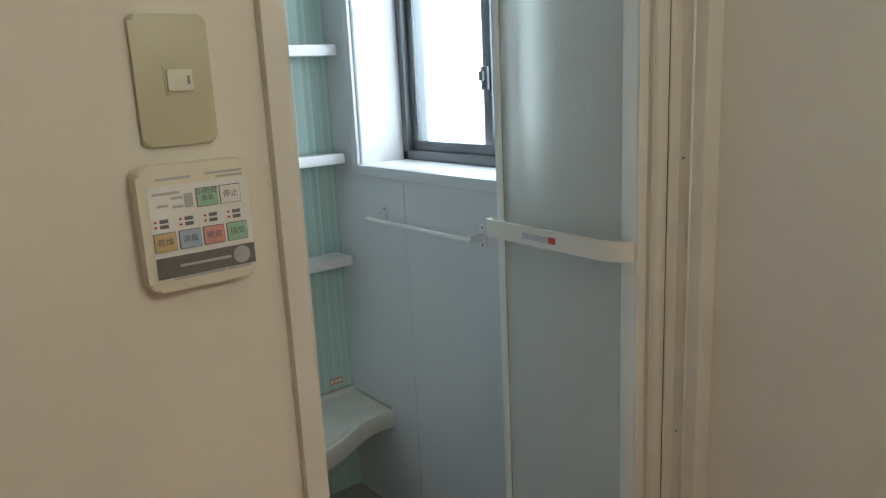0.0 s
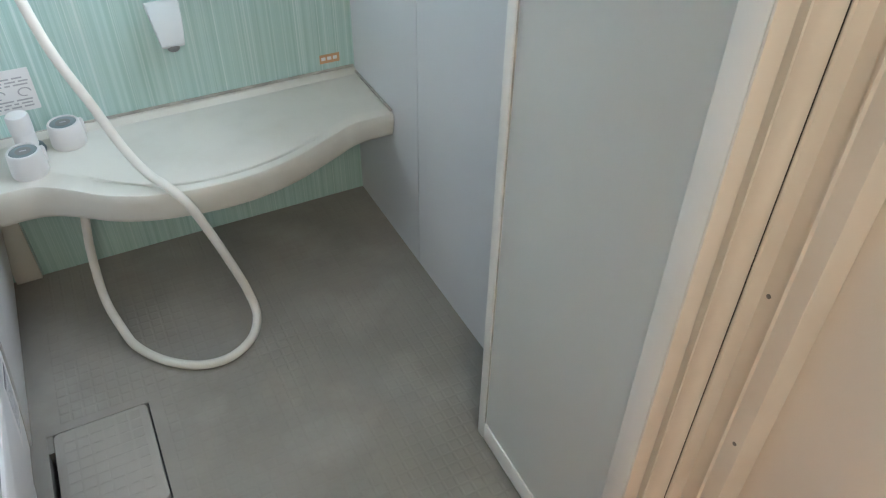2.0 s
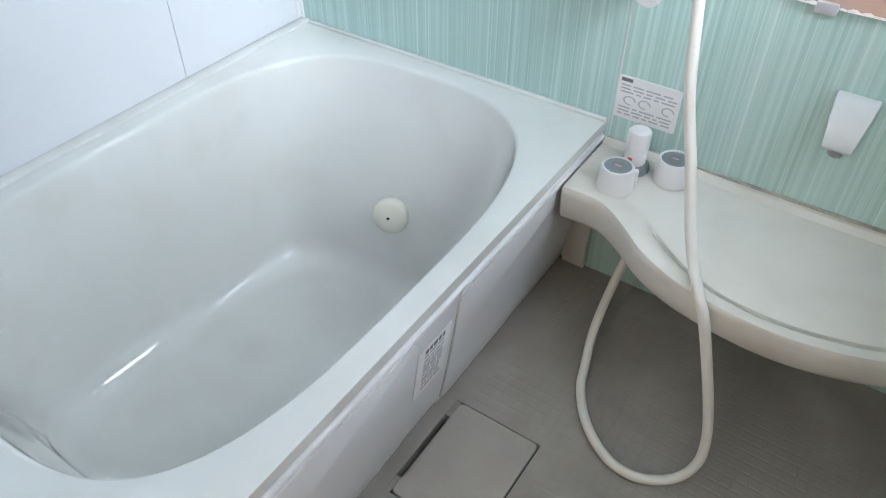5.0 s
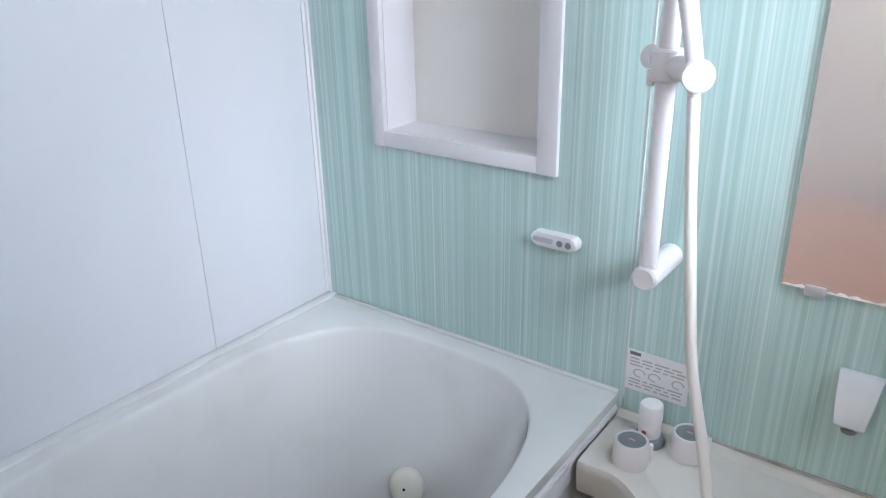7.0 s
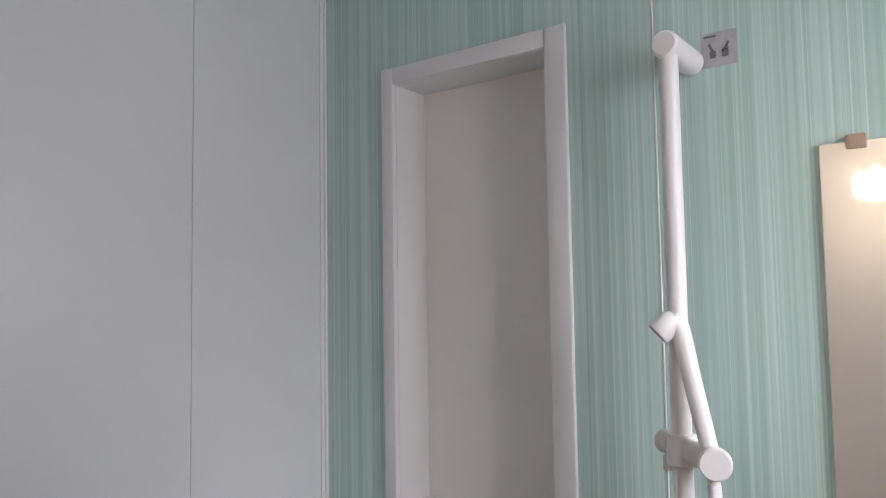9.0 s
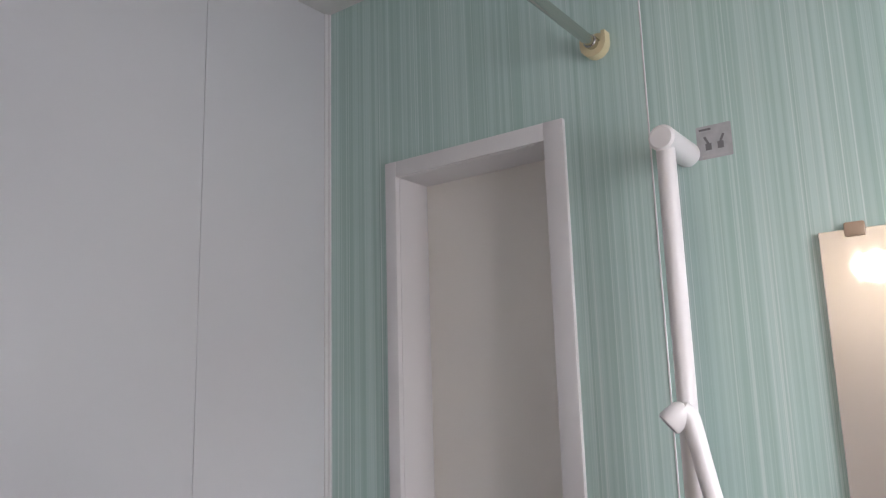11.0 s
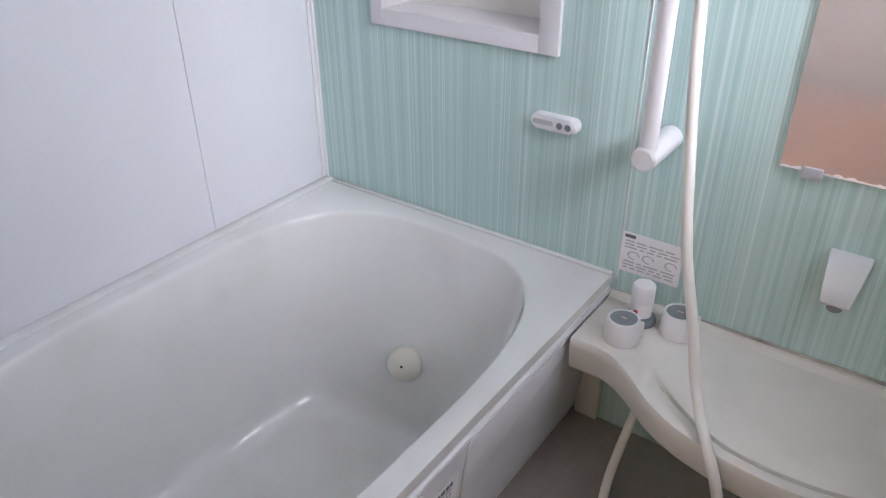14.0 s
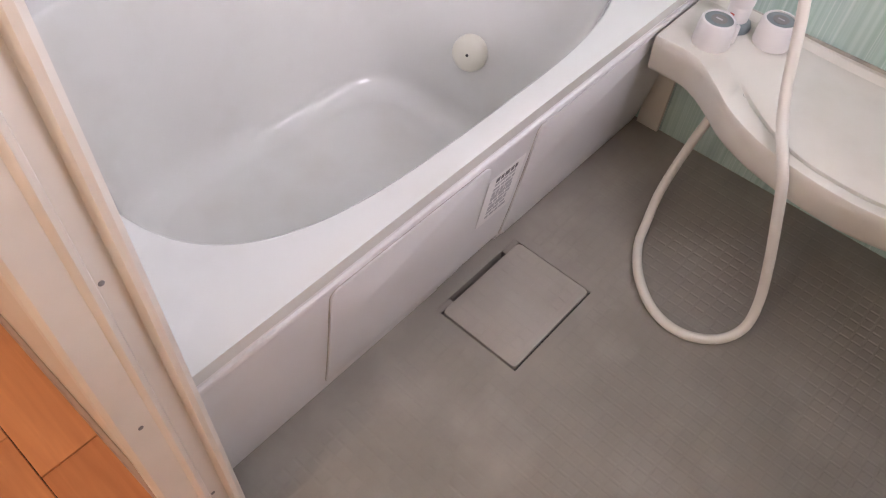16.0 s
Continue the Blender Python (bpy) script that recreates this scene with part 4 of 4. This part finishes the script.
lamp = thing("wall_lamp", "lit round white lamp on the changing room wall", "lamp")
LP = (0.877, BACK, 1.742)
part("mount", rod((LP[0], BACK, LP[2]), (LP[0], BACK + 0.02, LP[2]), 0.06), PLASTIC, lamp)
part("arm", rod((LP[0], BACK + 0.018, LP[2]), (LP[0], BACK + 0.20, LP[2]), 0.012), STEEL, lamp)
bm = bmesh.new()
bmesh.ops.create_uvsphere(bm, u_segments=28, v_segments=16, radius=0.078, matrix=Matrix.Translation((LP[0], BACK + 0.28, LP[2])) @ Matrix.Diagonal((1.15, 1, 0.8, 1)))
part("shade", bm, LAMP, lamp, "lit frosted shade")

# ---------- switch and bath controller beside the door ----------
switch = thing("light_switch", "olive cream switch plate with one ivory rocker", "light switch")
SM = on_south(0.708, -0.046, 1.316)
part("plate", plate(0.070, 0.117, 0.006, 0.007, SM, 0.004), SWITCH, switch)
part("rocker_frame", plate(0.027, 0.026, 0.001, 0.0012, SM @ pose(0.004, 0.0, 0.007)), SWITCH, switch)
part("rocker", plate(0.023, 0.019, 0.001, 0.003, SM @ pose(0.004, 0.0, 0.0078), 0.001), KEY, switch, "ivory rocker")
part("pilot", turned(block(0.0105, 0.0130, -0.004, 0.004, 0.0105, 0.0112), SM), DIAL, switch, smooth=False)

control = thing("bath_controller", "cream wall controller with coloured buttons and dark band", "controller")
CM = on_south(0.7105, -0.046, 1.183)
part("case", plate(0.107, 0.117, 0.010, 0.020, CM, 0.005), BODY, control)
part("face", plate(0.097, 0.086, 0.002, 0.0006, CM @ pose(0.0028, -0.003, 0.020)), FACE, control)
part("band", turned(block(-0.0452, 0.0508, -0.0457, -0.0258, 0.0206, 0.0212), CM), CHARCOAL, control, smooth=False)


def word(text, size, m, parent):
    cu = bpy.data.curves.new("lettering", "FONT")
    cu.body, cu.size, cu.align_x, cu.align_y, cu.extrude = text, size, "CENTER", "CENTER", 0.0001
    cu.materials.append(INK)
    ob = new("lettering", cu)
    ob.parent, ob.matrix_world = parent, m
    return ob


for x, mat, text in ((-0.0345, YELLOW_KEY, "乾燥"), (-0.0113, BLUE_KEY, "涼風"), (0.0119, RED_KEY, "暖房"), (0.0351, GREEN_KEY, "換気")):
    k = part("button", plate(0.0195, 0.0165, 0.001, 0.0016, CM @ pose(x, -0.0115, 0.0206), 0.0005), mat, control)
    part("button_rim", plate(0.0208, 0.0178, 0.001, 0.0006, CM @ pose(x, -0.0115, 0.0206)), INK, control)
    word(text, 0.0076, CM @ pose(x, -0.0115, 0.0224), control)
    for dx, dz in ((-0.007, 0.0035), (-0.007, 0.0085)):
        part("light_dot", lathe([(0.0012, 0), (0.0012, 0.0006)], CM @ pose(x + dx, dz - 0.0005, 0.0206), 10), RED, control)
        part("print_bar", turned(block(x - 0.003, x + 0.005, dz - 0.0023, dz + 0.0011, 0.0206, 0.0209), CM), INK, control, smooth=False)
for x, mat, text, s in ((0.0092, GREEN_KEY, "24時間\n換気", 0.0062), (0.0318, FACE, "停止", 0.0076)):
    part("button", plate(0.0195, 0.0165, 0.001, 0.0016, CM @ pose(x, 0.0255, 0.0206), 0.0005), mat, control)
    part("button_rim", plate(0.0208, 0.0178, 0.001, 0.0006, CM @ pose(x, 0.0255, 0.0206)), INK, control)
    word(text, s, CM @ pose(x, 0.0255 + (0.002 if "\n" in text else 0), 0.0224), control)
part("lamp_window", turned(block(-0.0125, -0.0045, 0.018, 0.031, 0.0206, 0.0212), CM), FAINT, control, smooth=False)
for x0_, x1_, z_ in ((-0.041, -0.016, 0.033), (-0.024, -0.014, 0.028), (-0.024, -0.014, 0.020), (-0.038, -0.028, 0.022), (-0.024, 0.026, -0.0355)):
    part("print_bar", turned(block(x0_, x1_, z_ - 0.0012, z_ + 0.0012, 0.0206, 0.0214), CM), FAINT, control, smooth=False)
part("emblem", turned(lathe([(0.0085, 0), (0.0085, 0.0006), (0.006, 0.0008)], CM @ pose(0.0370, -0.0355, 0.0212), 24), Matrix.Identity(4)), GREY_LABEL, control)
for x0_, x1_, z_ in ((-0.036, -0.004, 0.046), (0.010, 0.046, 0.047), (0.020, 0.046, 0.043), (-0.030, 0.020, -0.0475), (0.022, 0.046, -0.0475)):
    part("print_bar", turned(block(x0_, x1_, z_ - 0.0012, z_ + 0.0012, 0.0198, 0.0204), CM), FAINT, control, smooth=False)

# ---------- changing room floor boards ----------
boards = thing("floor_2", "orange brown wooden floor boards in the changing room", "floor", "structure")
part("underlay", block(-0.75, 1.75, BACK, -0.040, -0.1, FZ - 0.012), DARK, boards, smooth=False)
random.seed(5)
BW, y = 0.1, -0.048
while y > BACK + 0.01:
    y0 = max(y - BW, BACK)
    x = -0.75 - random.uniform(0, 0.8)
    while x < 1.630:
        a, b = max(x, -0.75), min(x + 0.9, 1.630)
        if b - a > 0.01:
            ob = part("board", block(a + 0.0008, b - 0.0008, y0 + 0.0008, y - 0.0008, FZ - 0.012, FZ, 0.001, 1), WOOD, boards, smooth=False)
        x += 0.9
    y = y0
